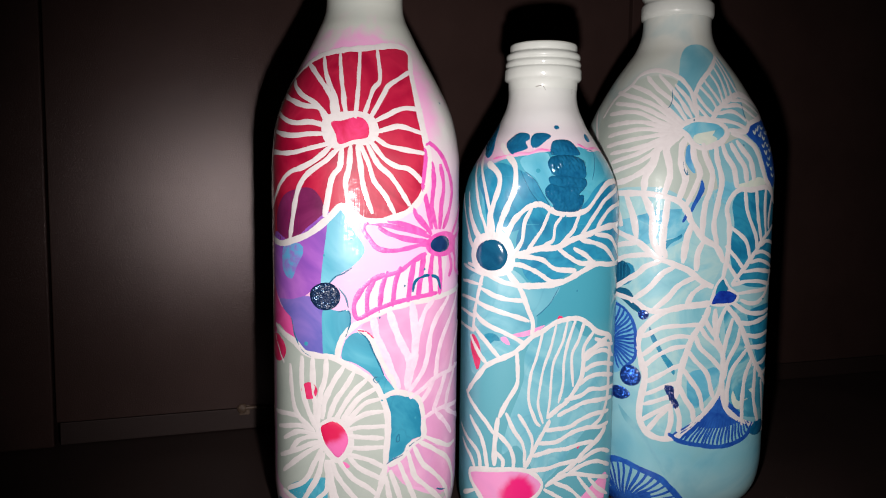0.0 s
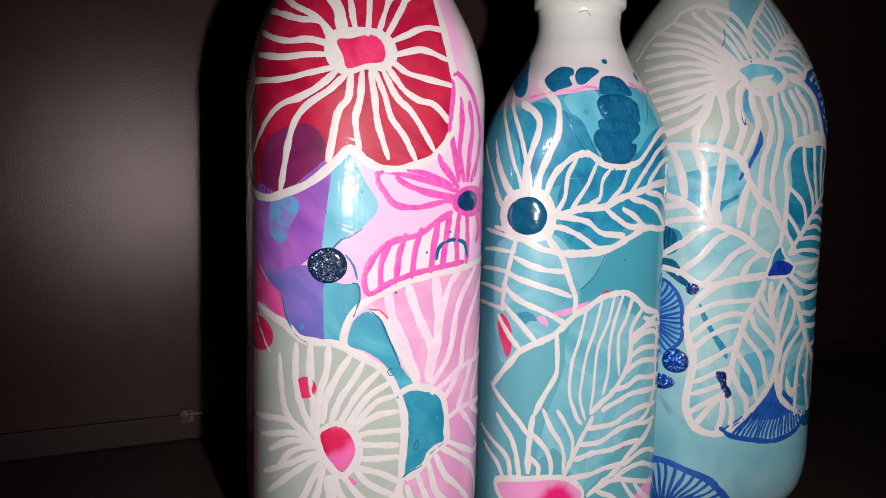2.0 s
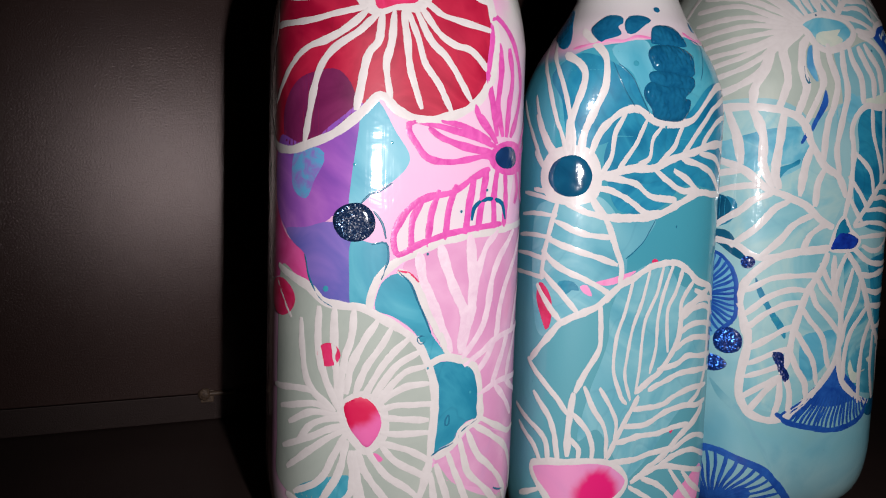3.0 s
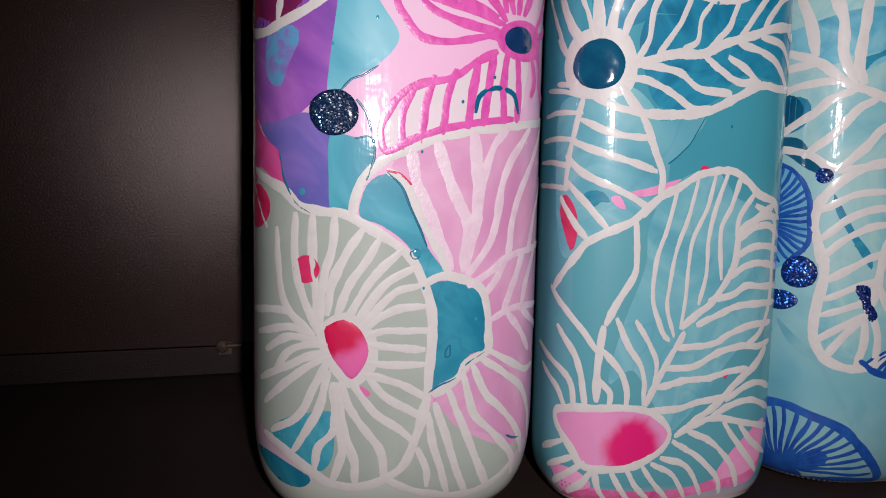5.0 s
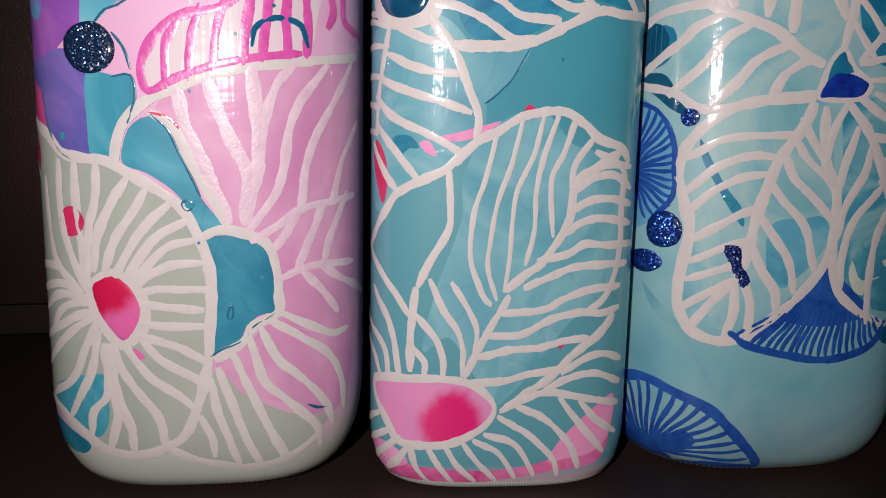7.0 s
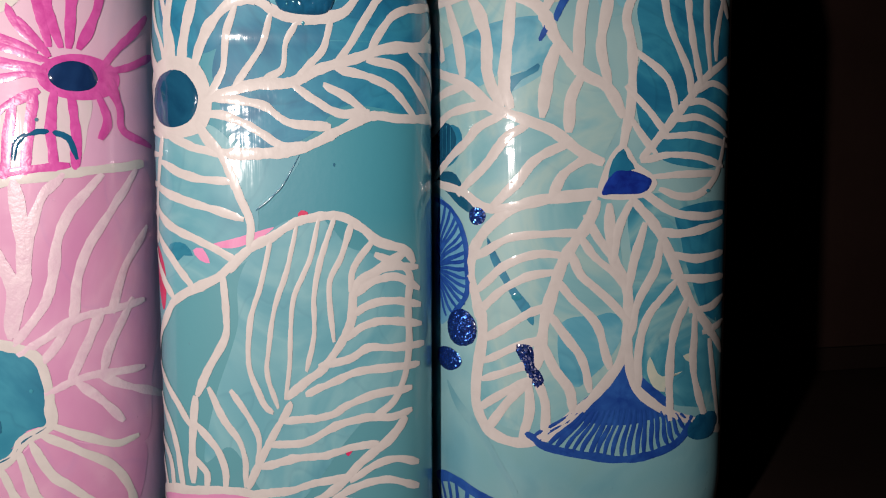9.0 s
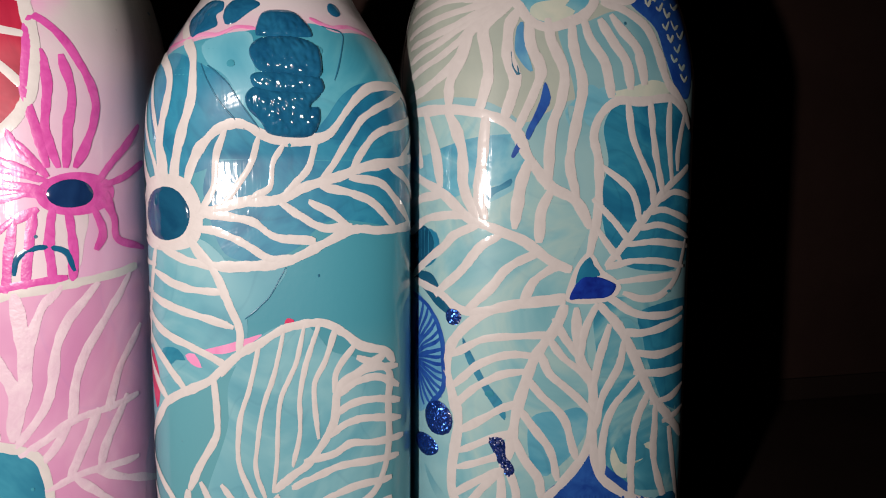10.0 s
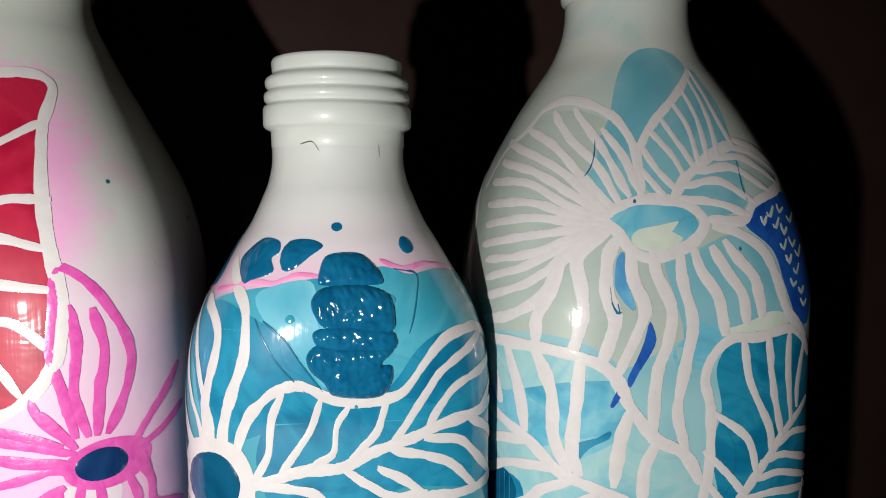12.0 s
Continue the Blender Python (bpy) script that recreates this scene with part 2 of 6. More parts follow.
def along(curve, s, closed=False):
    """The place at a share s of a curve's length."""
    pts = curve + [curve[0]] if closed else curve
    lens = [0.0]
    for a, b in zip(pts, pts[1:]):
        lens.append(lens[-1] + (b - a).length)
    goal = (s % 1.0 if closed else min(1.0, max(0.0, s))) * lens[-1]
    for i in range(len(pts) - 1):
        if goal <= lens[i + 1]:
            d = lens[i + 1] - lens[i]
            return pts[i].lerp(pts[i + 1], (goal - lens[i]) / d if d else 0.0)
    return pts[-1].copy()


def key_of(ob):
    return {TALL: "tall", SHORT: "short", BLUE: "blue"}[ob]


def ribbon(bottle_ob, name, material, width, line, parent, closed=False, lift=0.16, slim=1.0):
    """A raised stroke of paint along a line on the glass, of uneven width, with rounded ends."""
    g = SHAPE[key_of(bottle_ob)]
    seed = random.random() * 50
    n = len(line)
    verts, faces = [], []
    across = (-1.0, -0.6, 0.0, 0.6, 1.0)
    rise = (0.0, 0.055, 0.075, 0.055, 0.0)
    for i, p in enumerate(line):
        a = line[i - 1] if i or closed else line[0]
        b = line[(i + 1) % n] if i < n - 1 or closed else line[-1]
        t = (b - a).normalized() if (b - a).length > 1e-6 else Vector((1, 0))
        side = Vector((-t.y, t.x))
        w = width * 0.5 * (1 + 0.30 * noise.noise(Vector((seed, i * 0.22, 0))) + 0.14 * noise.noise(Vector((seed, i * 0.9, 3))))
        w *= slim + (1 - slim) * min(1.0, 1.6 * i / n)
        drift = 0.16 * noise.noise(Vector((seed + 9, i * 0.3, 1)))
        if not closed:
            end = min(i, n - 1 - i)
            w *= (0.55, 0.85, 0.97)[end] if end < 3 else 1.0
        for s, h in zip(across, rise):
            q = p + side * (w * s + drift)
            verts.append(g.point(q.x / DEGREE, max(0.3, q.y), lift + h * (0.7 + 0.5 * noise.noise(Vector((seed, i * 0.5, s))))))
    m = len(across)
    for i in range(n if closed else n - 1):
        k = (i + 1) % n
        for j in range(m - 1):
            faces.append((i * m + j, k * m + j, k * m + j + 1, i * m + j + 1))
    return mesh_object(name, verts, faces, material, parent)


def stroke(bottle_ob, name, material, width, points, closed=False, on=None):
    line = bezier_like(points, closed)
    if name in ("vein", "ray", "stripe"):
        line = [line[0] + (line[0] - line[1]).normalized() * 1.7] + line + [line[-1] + (line[-1] - line[-2]).normalized() * 1.7]
    return ribbon(bottle_ob, name, material, width * 1.1, line, on or bottle_ob, closed, 0.165 + 0.03 * random.random())


def veins(bottle_ob, name, material, width, rib, edge, count, wave=1.0, closed=False, on=None):
    """A row of wavy strokes from one curve to another, as a brush lays the veins of a leaf."""
    a, b = bezier_like(rib, closed), bezier_like(edge, closed)
    hub = sum(a, Vector((0, 0))) / len(a)
    for i in range(count):
        s = (i + 0.5 + 0.22 * (random.random() - 0.5)) / count
        p, q = along(a, s, closed), along(b, s, closed)
        if closed:
            aim = (q - hub).normalized()
            p = max(a, key=lambda r: (r - hub).normalized().dot(aim))
        d = q - p
        if d.length < 1.5:
            continue
        side = Vector((-d.y, d.x)) / d.length
        bend = wave * (0.035 * d.length + 0.25) * (1 if i % 7 else 0.4)
        phase = 0.35 * (random.random() - 0.5)
        m = max(5, int(d.length / 1.2))
        line = []
        for k in range(m + 1):
            t = k / m
            line.append(p + d * t + side * bend * math.sin(2 * math.pi * (t + phase * t * (1 - t))) * (0.6 + 0.8 * t))
        ribbon(bottle_ob, name, material, width * (0.88 + 0.24 * random.random()), line, on or bottle_ob, False, 0.15 + 0.03 * random.random(), 0.5 if closed else 0.85)


laid = {}  # how many pools of paint each bottle carries


def patch(bottle_ob, name, material, points, layer=0, dome=0.0, label="", lumps=0.0):
    """A flat pool of paint with a smooth outline, laid on the glass; dome: how far it stands proud; lumps: blisters on it."""
    g = SHAPE[key_of(bottle_ob)]
    rim = bezier_like(points, True, 0.5 if lumps else 1.5)
    lo = Vector((min(p.x for p in rim), min(p.y for p in rim)))
    hi = Vector((max(p.x for p in rim), max(p.y for p in rim)))
    gap = 0.5 if lumps else 1.0 if dome else 1.7
    inner = []
    y = lo.y + gap / 2
    while y < hi.y:
        x = lo.x + gap / 2
        while x < hi.x:
            inner.append(Vector((x, y)))
            x += gap
        y += gap
    n = len(rim)
    verts, _, faces, _, _, _ = delaunay_2d_cdt(rim + inner, [(i, (i + 1) % n) for i in range(n)], [], 1, 1e-4)
    laid[bottle_ob] = laid.get(bottle_ob, 0) + 1
    lift = 0.045 + 0.016 * layer + 0.0016 * laid[bottle_ob]
    out = []
    for v in verts:
        up = 0.0
        if dome:
            d = min((v - r).length for r in rim)
            up = dome * (1 - math.exp(-d / 0.9)) * (1 + 0.22 * noise.noise(Vector((v.x * 0.5, v.y * 0.5, layer))))
            up += lumps * (1 - math.exp(-d / 0.9)) * abs(noise.noise(Vector((v.x * 0.32, v.y * 0.5, layer + 7))))
        out.append(g.point(v.x / DEGREE, max(0.3, v.y), lift + up))
    return mesh_object(name, out, [tuple(t) for t in faces], material, bottle_ob, label=label)


def spot(bottle_ob, name, material, angle, z, half_angle, half_z, layer=1, dome=0.0, turn=0, label=""):
    """A round drop of paint."""
    seed = random.random() * 30
    pts = []
    c, s = math.cos(radians(turn)), math.sin(radians(turn))
    for i in range(14):
        a = 2 * math.pi * i / 14
        r = 1 + 0.10 * noise.noise(Vector((seed, math.cos(a), math.sin(a))))
        x, y = r * half_angle * DEGREE * math.cos(a), r * half_z * math.sin(a)
        pts.append((angle + (c * x - s * y) / DEGREE, z + s * x + c * y))
    return patch(bottle_ob, name, material, pts, layer, dome, label)


# ---- paints ----
def marbled(name, dark, mid, light, scale=28.0, seam=0.55):
    """Alcohol ink: soft clouds of pigment with thin darker seams where two pools met, under varnish."""
    m, nt, bsdf = node_material(name)
    n = noise_node(nt, scale, 4.0, 0.5, 2.2)
    r = ramp_node(nt, n.outputs["Fac"], [(0.30, dark), (0.44, mid), (0.53, light), (0.66, mid)])
    v = noise_node(nt, scale * 0.6, 2.0, 0.4, 3.5)
    line = ramp_node(nt, v.outputs["Fac"], [(0.485, (1, 1, 1)), (0.5, (seam, seam * 1.05, seam * 1.1)), (0.53, (1, 1, 1))])
    mix = nt.nodes.new("ShaderNodeMix")
    mix.data_type, mix.blend_type = "RGBA", "MULTIPLY"
    mix.inputs["Factor"].default_value = 0.55
    link(nt, r.outputs["Color"], mix.inputs["A"])
    link(nt, line.outputs["Color"], mix.inputs["B"])
    link(nt, mix.outputs["Result"], bsdf.inputs["Base Color"])
    bsdf.inputs["Roughness"].default_value = 0.45
    bsdf.inputs["Specular IOR Level"].default_value = 0.25
    bsdf.inputs["Coat Weight"].default_value = 1.0
    bump_node(nt, v.outputs["Fac"], bsdf, 0.25, 0.0012)
    varnish(nt, bsdf)
    return m


MILK = paint_material("milky_wash", (0.50, 0.60, 0.52), (0.62, 0.66, 0.56), 120.0)
WHITE = paint_material("white_acrylic", (0.59, 0.558, 0.546), (0.645, 0.612, 0.60), 200.0, 0.42, 0.8, 0.2, 0.12, 700.0)
VEIL = paint_material("thin_white_acrylic", (0.66, 0.47, 0.58), (0.74, 0.60, 0.67), 200.0, 0.35, 0.4, 0.2, 0.3, 900.0)
RED = marbled("crimson_ink", (0.26, 0.002, 0.022), (0.36, 0.005, 0.035), (0.45, 0.014, 0.05), 22.0, 0.85)
ROSE = paint_material("rose_ink", (0.52, 0.012, 0.07), (0.70, 0.04, 0.16), 120.0)
PLUM = paint_material("plum_ink", (0.12, 0.008, 0.06), (0.20, 0.02, 0.10), 60.0)
MAGENTA = paint_material("magenta_ink", (0.50, 0.02, 0.16), (0.70, 0.10, 0.34), 50.0)
PURPLE = marbled("violet_ink", (0.16, 0.055, 0.34), (0.27, 0.085, 0.42), (0.36, 0.12, 0.48), 14.0, 0.92)
INDIGO = marbled("indigo_ink", (0.06, 0.09, 0.33), (0.12, 0.11, 0.40), (0.20, 0.14, 0.46), 18.0, 0.9)
SMEAR = paint_material("blue_smear", (0.22, 0.16, 0.48), (0.10, 0.32, 0.55), 260.0, 0.3, 0.4, 0.12)
TEALLIGHT = marbled("light_turquoise_ink", (0.06, 0.33, 0.45), (0.13, 0.43, 0.54), (0.22, 0.51, 0.60), 15.0, 0.85)
TEAL = marbled("turquoise_ink", (0.02, 0.22, 0.32), (0.04, 0.30, 0.41), (0.08, 0.37, 0.47), 20.0, 0.75)
TEALD = marbled("deep_turquoise_ink", (0.008, 0.14, 0.24), (0.015, 0.20, 0.31), (0.03, 0.26, 0.37), 22.0, 0.75)
LTEAL = marbled("pale_turquoise_ink", (0.08, 0.31, 0.40), (0.13, 0.38, 0.46), (0.20, 0.45, 0.51), 20.0, 0.8)
DTEAL = marbled("dark_turquoise_ink", (0.004, 0.115, 0.24), (0.009, 0.175, 0.31), (0.022, 0.245, 0.38), 26.0, 0.7)
DEEPTEAL = paint_material("resin_turquoise", (0.004, 0.075, 0.17), (0.010, 0.13, 0.25), 160.0, 0.1, 1.0, bubbles=(330.0, 0.55, 0.16))
NAVYTEAL = paint_material("ink_blue", (0.004, 0.055, 0.12), (0.010, 0.11, 0.20), 80.0, 0.1, 1.0)
NAVY = paint_material("navy_ink", (0.006, 0.025, 0.09), (0.012, 0.05, 0.15), 100.0, 0.12, 1.0)
INK = paint_material("ink_edge", (0.01, 0.10, 0.18), (0.02, 0.16, 0.26), 100.0, 0.3, 0.4)
MAGLINE = paint_material("magenta_acrylic", (0.54, 0.05, 0.30), (0.72, 0.13, 0.45), 220.0, 0.3, 0.5, 0.25, 0.3)
STRIPE = paint_material("pale_pink_wash", (0.60, 0.55, 0.56), (0.72, 0.58, 0.66), 40.0)
PINK = marbled("pink_ink", (0.58, 0.24, 0.44), (0.62, 0.29, 0.48), (0.67, 0.35, 0.53), 14.0, 0.9)
PINKINK = paint_material("bright_pink_ink", (0.72, 0.16, 0.40), (0.80, 0.36, 0.58), 55.0)
PALE = paint_material("pale_green_wash", (0.335, 0.388, 0.345), (0.41, 0.455, 0.405), 30.0)
SKY = marbled("sky_ink", (0.11, 0.34, 0.42), (0.16, 0.39, 0.46), (0.22, 0.45, 0.50), 16.0, 0.9)
MISTY = paint_material("pale_green_film", (0.36, 0.425, 0.38), (0.435, 0.49, 0.43), 40.0)
FOOTPINK = paint_material("foot_pink_ink", (0.62, 0.06, 0.24), (0.78, 0.24, 0.48), 90.0)
SKYD = marbled("deep_sky_ink", (0.05, 0.30, 0.45), (0.11, 0.40, 0.53), (0.20, 0.48, 0.57), 26.0, 0.75)
PALEAQUA = marbled("pale_aqua_wash", (0.30, 0.48, 0.50), (0.41, 0.53, 0.51), (0.50, 0.56, 0.51), 18.0, 0.85)
AQUA = marbled("aqua_wash", (0.14, 0.40, 0.47), (0.23, 0.48, 0.53), (0.34, 0.54, 0.54), 20.0, 0.85)
SEA = marbled("sea_wash", (0.02, 0.21, 0.33), (0.07, 0.33, 0.44), (0.22, 0.47, 0.51), 28.0, 0.75)
AZURE = paint_material("azure_ink", (0.05, 0.22, 0.45), (0.16, 0.44, 0.60), 70.0)
COBALT = paint_material("cobalt_ink", (0.008, 0.055, 0.30), (0.02, 0.11, 0.42), 150.0)
ULTRA = paint_material("ultramarine_ink", (0.006, 0.02, 0.22), (0.01, 0.05, 0.36), 250.0, 0.12, 1.0)

BUBBLE = paint_material("varnish_bubble", (0.03, 0.24, 0.34), (0.06, 0.32, 0.41), 100.0, 0.08, 1.0)


def sprayed(name, base, tone, centre, inner, outer):
    """Pink ink with a soft deeper heart."""
    return washed_glass(name, [(0, base), (300, base)], 0.0, (centre, inner, outer, tone), 0.3)


def glitter_material(name, base, flake, rare):
    """Dark resin full of glitter flakes, each tilted its own way; rare: the share of cells without a flake."""
    m, nt, bsdf = node_material(name)
    tc = nt.nodes.new("ShaderNodeTexCoord")
    v = nt.nodes.new("ShaderNodeTexVoronoi")
    v.inputs["Scale"].default_value = 3000.0
    link(nt, tc.outputs["Object"], v.inputs["Vector"])
    sep = nt.nodes.new("ShaderNodeSeparateColor")
    link(nt, v.outputs["Color"], sep.inputs["Color"])
    lit = nt.nodes.new("ShaderNodeMath")
    lit.operation = "GREATER_THAN"
    link(nt, sep.outputs["Red"], lit.inputs[0])
    lit.inputs[1].default_value = rare
    r = ramp_node(nt, lit.outputs[0], [(0.0, base), (1.0, flake)])
    link(nt, r.outputs["Color"], bsdf.inputs["Base Color"])
    link(nt, lit.outputs[0], bsdf.inputs["Metallic"])
    bsdf.inputs["Roughness"].default_value = 0.32
    bsdf.inputs["Coat Weight"].default_value = 0.7
    bsdf.inputs["Coat Roughness"].default_value = 0.08
    tilt = nt.nodes.new("ShaderNodeVectorMath")
    tilt.operation = "MULTIPLY_ADD"
    link(nt, v.outputs["Color"], tilt.inputs[0])
    tilt.inputs[1].default_value = (0.9, 0.9, 0.9)
    tilt.inputs[2].default_value = (-0.45, -0.45, -0.45)
    geo = nt.nodes.new("ShaderNodeNewGeometry")
    add = nt.nodes.new("ShaderNodeVectorMath")
    add.operation = "ADD"
    link(nt, geo.outputs["Normal"], add.inputs[0])
    link(nt, tilt.outputs["Vector"], add.inputs[1])
    unit = nt.nodes.new("ShaderNodeVectorMath")
    unit.operation = "NORMALIZE"
    link(nt, add.outputs["Vector"], unit.inputs[0])
    link(nt, unit.outputs["Vector"], bsdf.inputs["Normal"])
    varnish(nt, bsdf)
    return m


GLITTER = glitter_material("navy_glitter", (0.004, 0.018, 0.06), (0.18, 0.30, 0.46), 0.91)
GLITTERBLUE = glitter_material("blue_glitter", (0.004, 0.02, 0.15), (0.06, 0.22, 0.85), 0.7)


def washed_glass(name, stops, wobble=0.012, spray=None, marble=0.15):
    """White enamel that turns into ink washes down the bottle; stops by height in millimetres."""
    m, nt, bsdf = node_material(name)
    tc = nt.nodes.new("ShaderNodeTexCoord")
    sep = nt.nodes.new("ShaderNodeSeparateXYZ")
    link(nt, tc.outputs["Object"], sep.inputs["Vector"])
    n = noise_node(nt, 22.0, 4.0, 0.55, 0.6)
    mul = nt.nodes.new("ShaderNodeMath")
    mul.operation = "MULTIPLY_ADD"
    link(nt, n.outputs["Fac"], mul.inputs[0])
    mul.inputs[1].default_value = wobble * 2
    mul.inputs[2].default_value = -wobble
    add = nt.nodes.new("ShaderNodeMath")
    add.operation = "ADD"
    link(nt, sep.outputs["Z"], add.inputs[0])
    link(nt, mul.outputs[0], add.inputs[1])
    scale = nt.nodes.new("ShaderNodeMath")
    scale.operation = "MULTIPLY"
    link(nt, add.outputs[0], scale.inputs[0])
    scale.inputs[1].default_value = 1 / 0.3
    r = ramp_node(nt, scale.outputs[0], [(z / 300, c) for z, c in stops])
    swirl = noise_node(nt, 15.0, 3.0, 0.5, 2.5)
    tint = ramp_node(nt, swirl.outputs["Fac"], [(0.34, (0.72, 0.86, 0.92)), (0.5, (1, 1, 1)), (0.64, (1.0, 0.98, 0.95))])
    cloud = nt.nodes.new("ShaderNodeMix")
    cloud.data_type, cloud.blend_type = "RGBA", "MULTIPLY"
    cloud.inputs["Factor"].default_value = marble
    link(nt, r.outputs["Color"], cloud.inputs["A"])
    link(nt, tint.outputs["Color"], cloud.inputs["B"])
    colour = cloud.outputs["Result"]
    if spray:
        centre, inner, outer, tone = spray
        far = nt.nodes.new("ShaderNodeVectorMath")
        far.operation = "DISTANCE"
        ragged = noise_node(nt, 95.0, 3.0, 0.55, 0.5)
        push = nt.nodes.new("ShaderNodeVectorMath")
        push.operation = "MULTIPLY_ADD"
        link(nt, ragged.outputs["Color"], push.inputs[0])
        push.inputs[1].default_value = (0.5 * outer, 0.5 * outer, 0.9 * outer)
        shift = nt.nodes.new("ShaderNodeVectorMath")
        shift.operation = "ADD"
        link(nt, tc.outputs["Object"], push.inputs[2])
        link(nt, push.outputs["Vector"], shift.inputs[0])
        shift.inputs[1].default_value = (-0.25 * outer, -0.25 * outer, -0.45 * outer)
        link(nt, shift.outputs["Vector"], far.inputs[0])
        far.inputs[1].default_value = centre
        edge = nt.nodes.new("ShaderNodeMapRange")
        edge.inputs["From Min"].default_value = inner
        edge.inputs["From Max"].default_value = outer
        edge.inputs["To Min"].default_value = 1.0
        edge.inputs["To Max"].default_value = 0.0
        edge.interpolation_type = "SMOOTHSTEP"
        link(nt, far.outputs["Value"], edge.inputs["Value"])
        mix = nt.nodes.new("ShaderNodeMix")
        mix.data_type = "RGBA"
        link(nt, edge.outputs["Result"], mix.inputs["Factor"])
        link(nt, colour, mix.inputs["A"])
        mix.inputs["B"].default_value = (*tone, 1)
        colour = mix.outputs["Result"]
    link(nt, colour, bsdf.inputs["Base Color"])
    bsdf.inputs["Roughness"].default_value = 0.45
    bsdf.inputs["Specular IOR Level"].default_value = 0.25
    bsdf.inputs["Coat Weight"].default_value = 1.0
    varnish(nt, bsdf)
    g = noise_node(nt, 500.0, 2.0)
    bump_node(nt, g.outputs["Fac"], bsdf, 0.08, 0.0004)
    return m


HEARTPINK = sprayed("pink_heart_ink", (0.72, 0.27, 0.50), (0.70, 0.012, 0.16), SHAPE["short"].point(-25.7, 23.1), 0.0060, 0.0110)
HEARTRED = sprayed("red_heart_ink", (0.72, 0.13, 0.36), (0.58, 0.008, 0.07), SHAPE["tall"].point(-15, 62.5), 0.0065, 0.0115)

ENAMEL_PINK = washed_glass("enamel_and_pink", [(14, (0.52, 0.56, 0.50)), (30, (0.70, 0.36, 0.56)), (138, (0.73, 0.42, 0.61)), (172, (0.70, 0.50, 0.62)), (200, (0.57, 0.58, 0.54)), (250, (0.53, 0.56, 0.50))], 0.012, (Vector((-0.003, -0.040, 0.208)), 0.030, 0.050, (0.74, 0.36, 0.58)))
ENAMEL_TEAL = washed_glass("enamel_and_turquoise", [(3, (0.66, 0.46, 0.52)), (9, (0.10, 0.32, 0.38)), (90, (0.10, 0.33, 0.39)), (110, (0.05, 0.28, 0.36)), (182, (0.05, 0.30, 0.39)), (187, (0.70, 0.40, 0.55)), (196, (0.61, 0.545, 0.575)), (206, (0.575, 0.57, 0.56)), (224, (0.535, 0.56, 0.52))], 0.003)
ENAMEL_AQUA = washed_glass("enamel_and_aqua", [(10, (0.30, 0.49, 0.51)), (36, (0.18, 0.43, 0.50)), (60, (0.27, 0.51, 0.55)), (170, (0.29, 0.50, 0.53)), (215, (0.46, 0.52, 0.47)), (250, (0.53, 0.56, 0.51))], 0.016, None, 0.9)



def knurled_foot(key, parent, material):
    """The row of small ridges moulded round a bottle's foot."""
    g = SHAPE[key]
    n = 640
    verts, faces = [], []
    for z, k in ((0.4, 0.0), (1.1, 0.8), (1.9, 1.0), (2.7, 0.7), (3.3, 0.0)):
        for i in range(n):
            wave = max(0.0, math.sin(2 * math.pi * i / 4.0 + z * 0.6))
            verts.append(g.point(360.0 * i / n, z, 0.10 + 0.42 * k * wave))
    for j in range(4):
        for i in range(n):
            m = (i + 1) % n
            faces.append((j * n + i, j * n + m, (j + 1) * n + m, (j + 1) * n + i))
    mesh_object("knurled_foot", verts, faces, material, parent)


TALL = bottle("tall", "tall white glass bottle painted with a red flower on pink", ENAMEL_PINK, ENAMEL)
SHORT = bottle("short", "short white screw-neck bottle painted with turquoise leaves", ENAMEL_TEAL, ENAMEL)
BLUE = bottle("blue", "tall white bottle painted with pale blue leaves", ENAMEL_AQUA, ENAMEL)
knurled_foot("tall", TALL, ENAMEL)
knurled_foot("short", SHORT, ENAMEL)
knurled_foot("blue", BLUE, ENAMEL)

# tall bottle: red flower
m = patch(TALL, "red_flower", RED, [(-58.5, 188), (-73, 205), (-71.5, 217.5), (-54, 226), (-38.5, 232.5), (-18.5, 235.5), (6.5, 237), (34.5, 239), (46, 236), (40, 226), (37.5, 212), (38, 199), (40, 186), (39.5, 177), (36.5, 169), (29.5, 162), (18.5, 158), (7.5, 157), (-1, 159.5), (-8, 164), (-15, 158), (-24, 151.5), (-33.5, 148), (-44.5, 146), (-60, 149), (-73.5, 161), (-73.5, 175)], label="crimson painted flower with white rays")
q = patch(TALL, "plum_shade", PLUM, [(-47.5, 149), (-49.5, 159), (-41.5, 168), (-30.5, 171.5), (-23, 171.5), (-18, 166), (-17, 159), (-24.5, 153), (-35.5, 147)], layer=1)
stroke(TALL, "outline", WHITE, 2.6, [(-58.5, 188), (-73, 205), (-71.5, 217.5), (-54, 226), (-38.5, 232.5), (-18.5, 235.5), (6.5, 237), (34.5, 239), (46, 236), (40, 226), (37.5, 212), (38, 199), (40, 186), (39.5, 177), (36.5, 169), (29.5, 162), (18.5, 158), (7.5, 157), (-1, 159.5), (-8, 164), (-15, 158), (-24, 151.5), (-33.5, 148), (-44.5, 146), (-60, 149), (-73.5, 161), (-73.5, 175)], closed=True, on=m)
stroke(TALL, "ray", WHITE, 1.9, [(-15.5, 202.5), (-24, 209.5), (-36.5, 214.5), (-54, 222)], on=m)
stroke(TALL, "ray", WHITE, 1.9, [(-13, 204), (-17.5, 214.5), (-31.5, 224.5), (-44.5, 230.5)], on=m)
stroke(TALL, "ray", WHITE, 1.9, [(-10.5, 204.5), (-14, 213.5), (-21, 221.5), (-29, 231.5)], on=m)
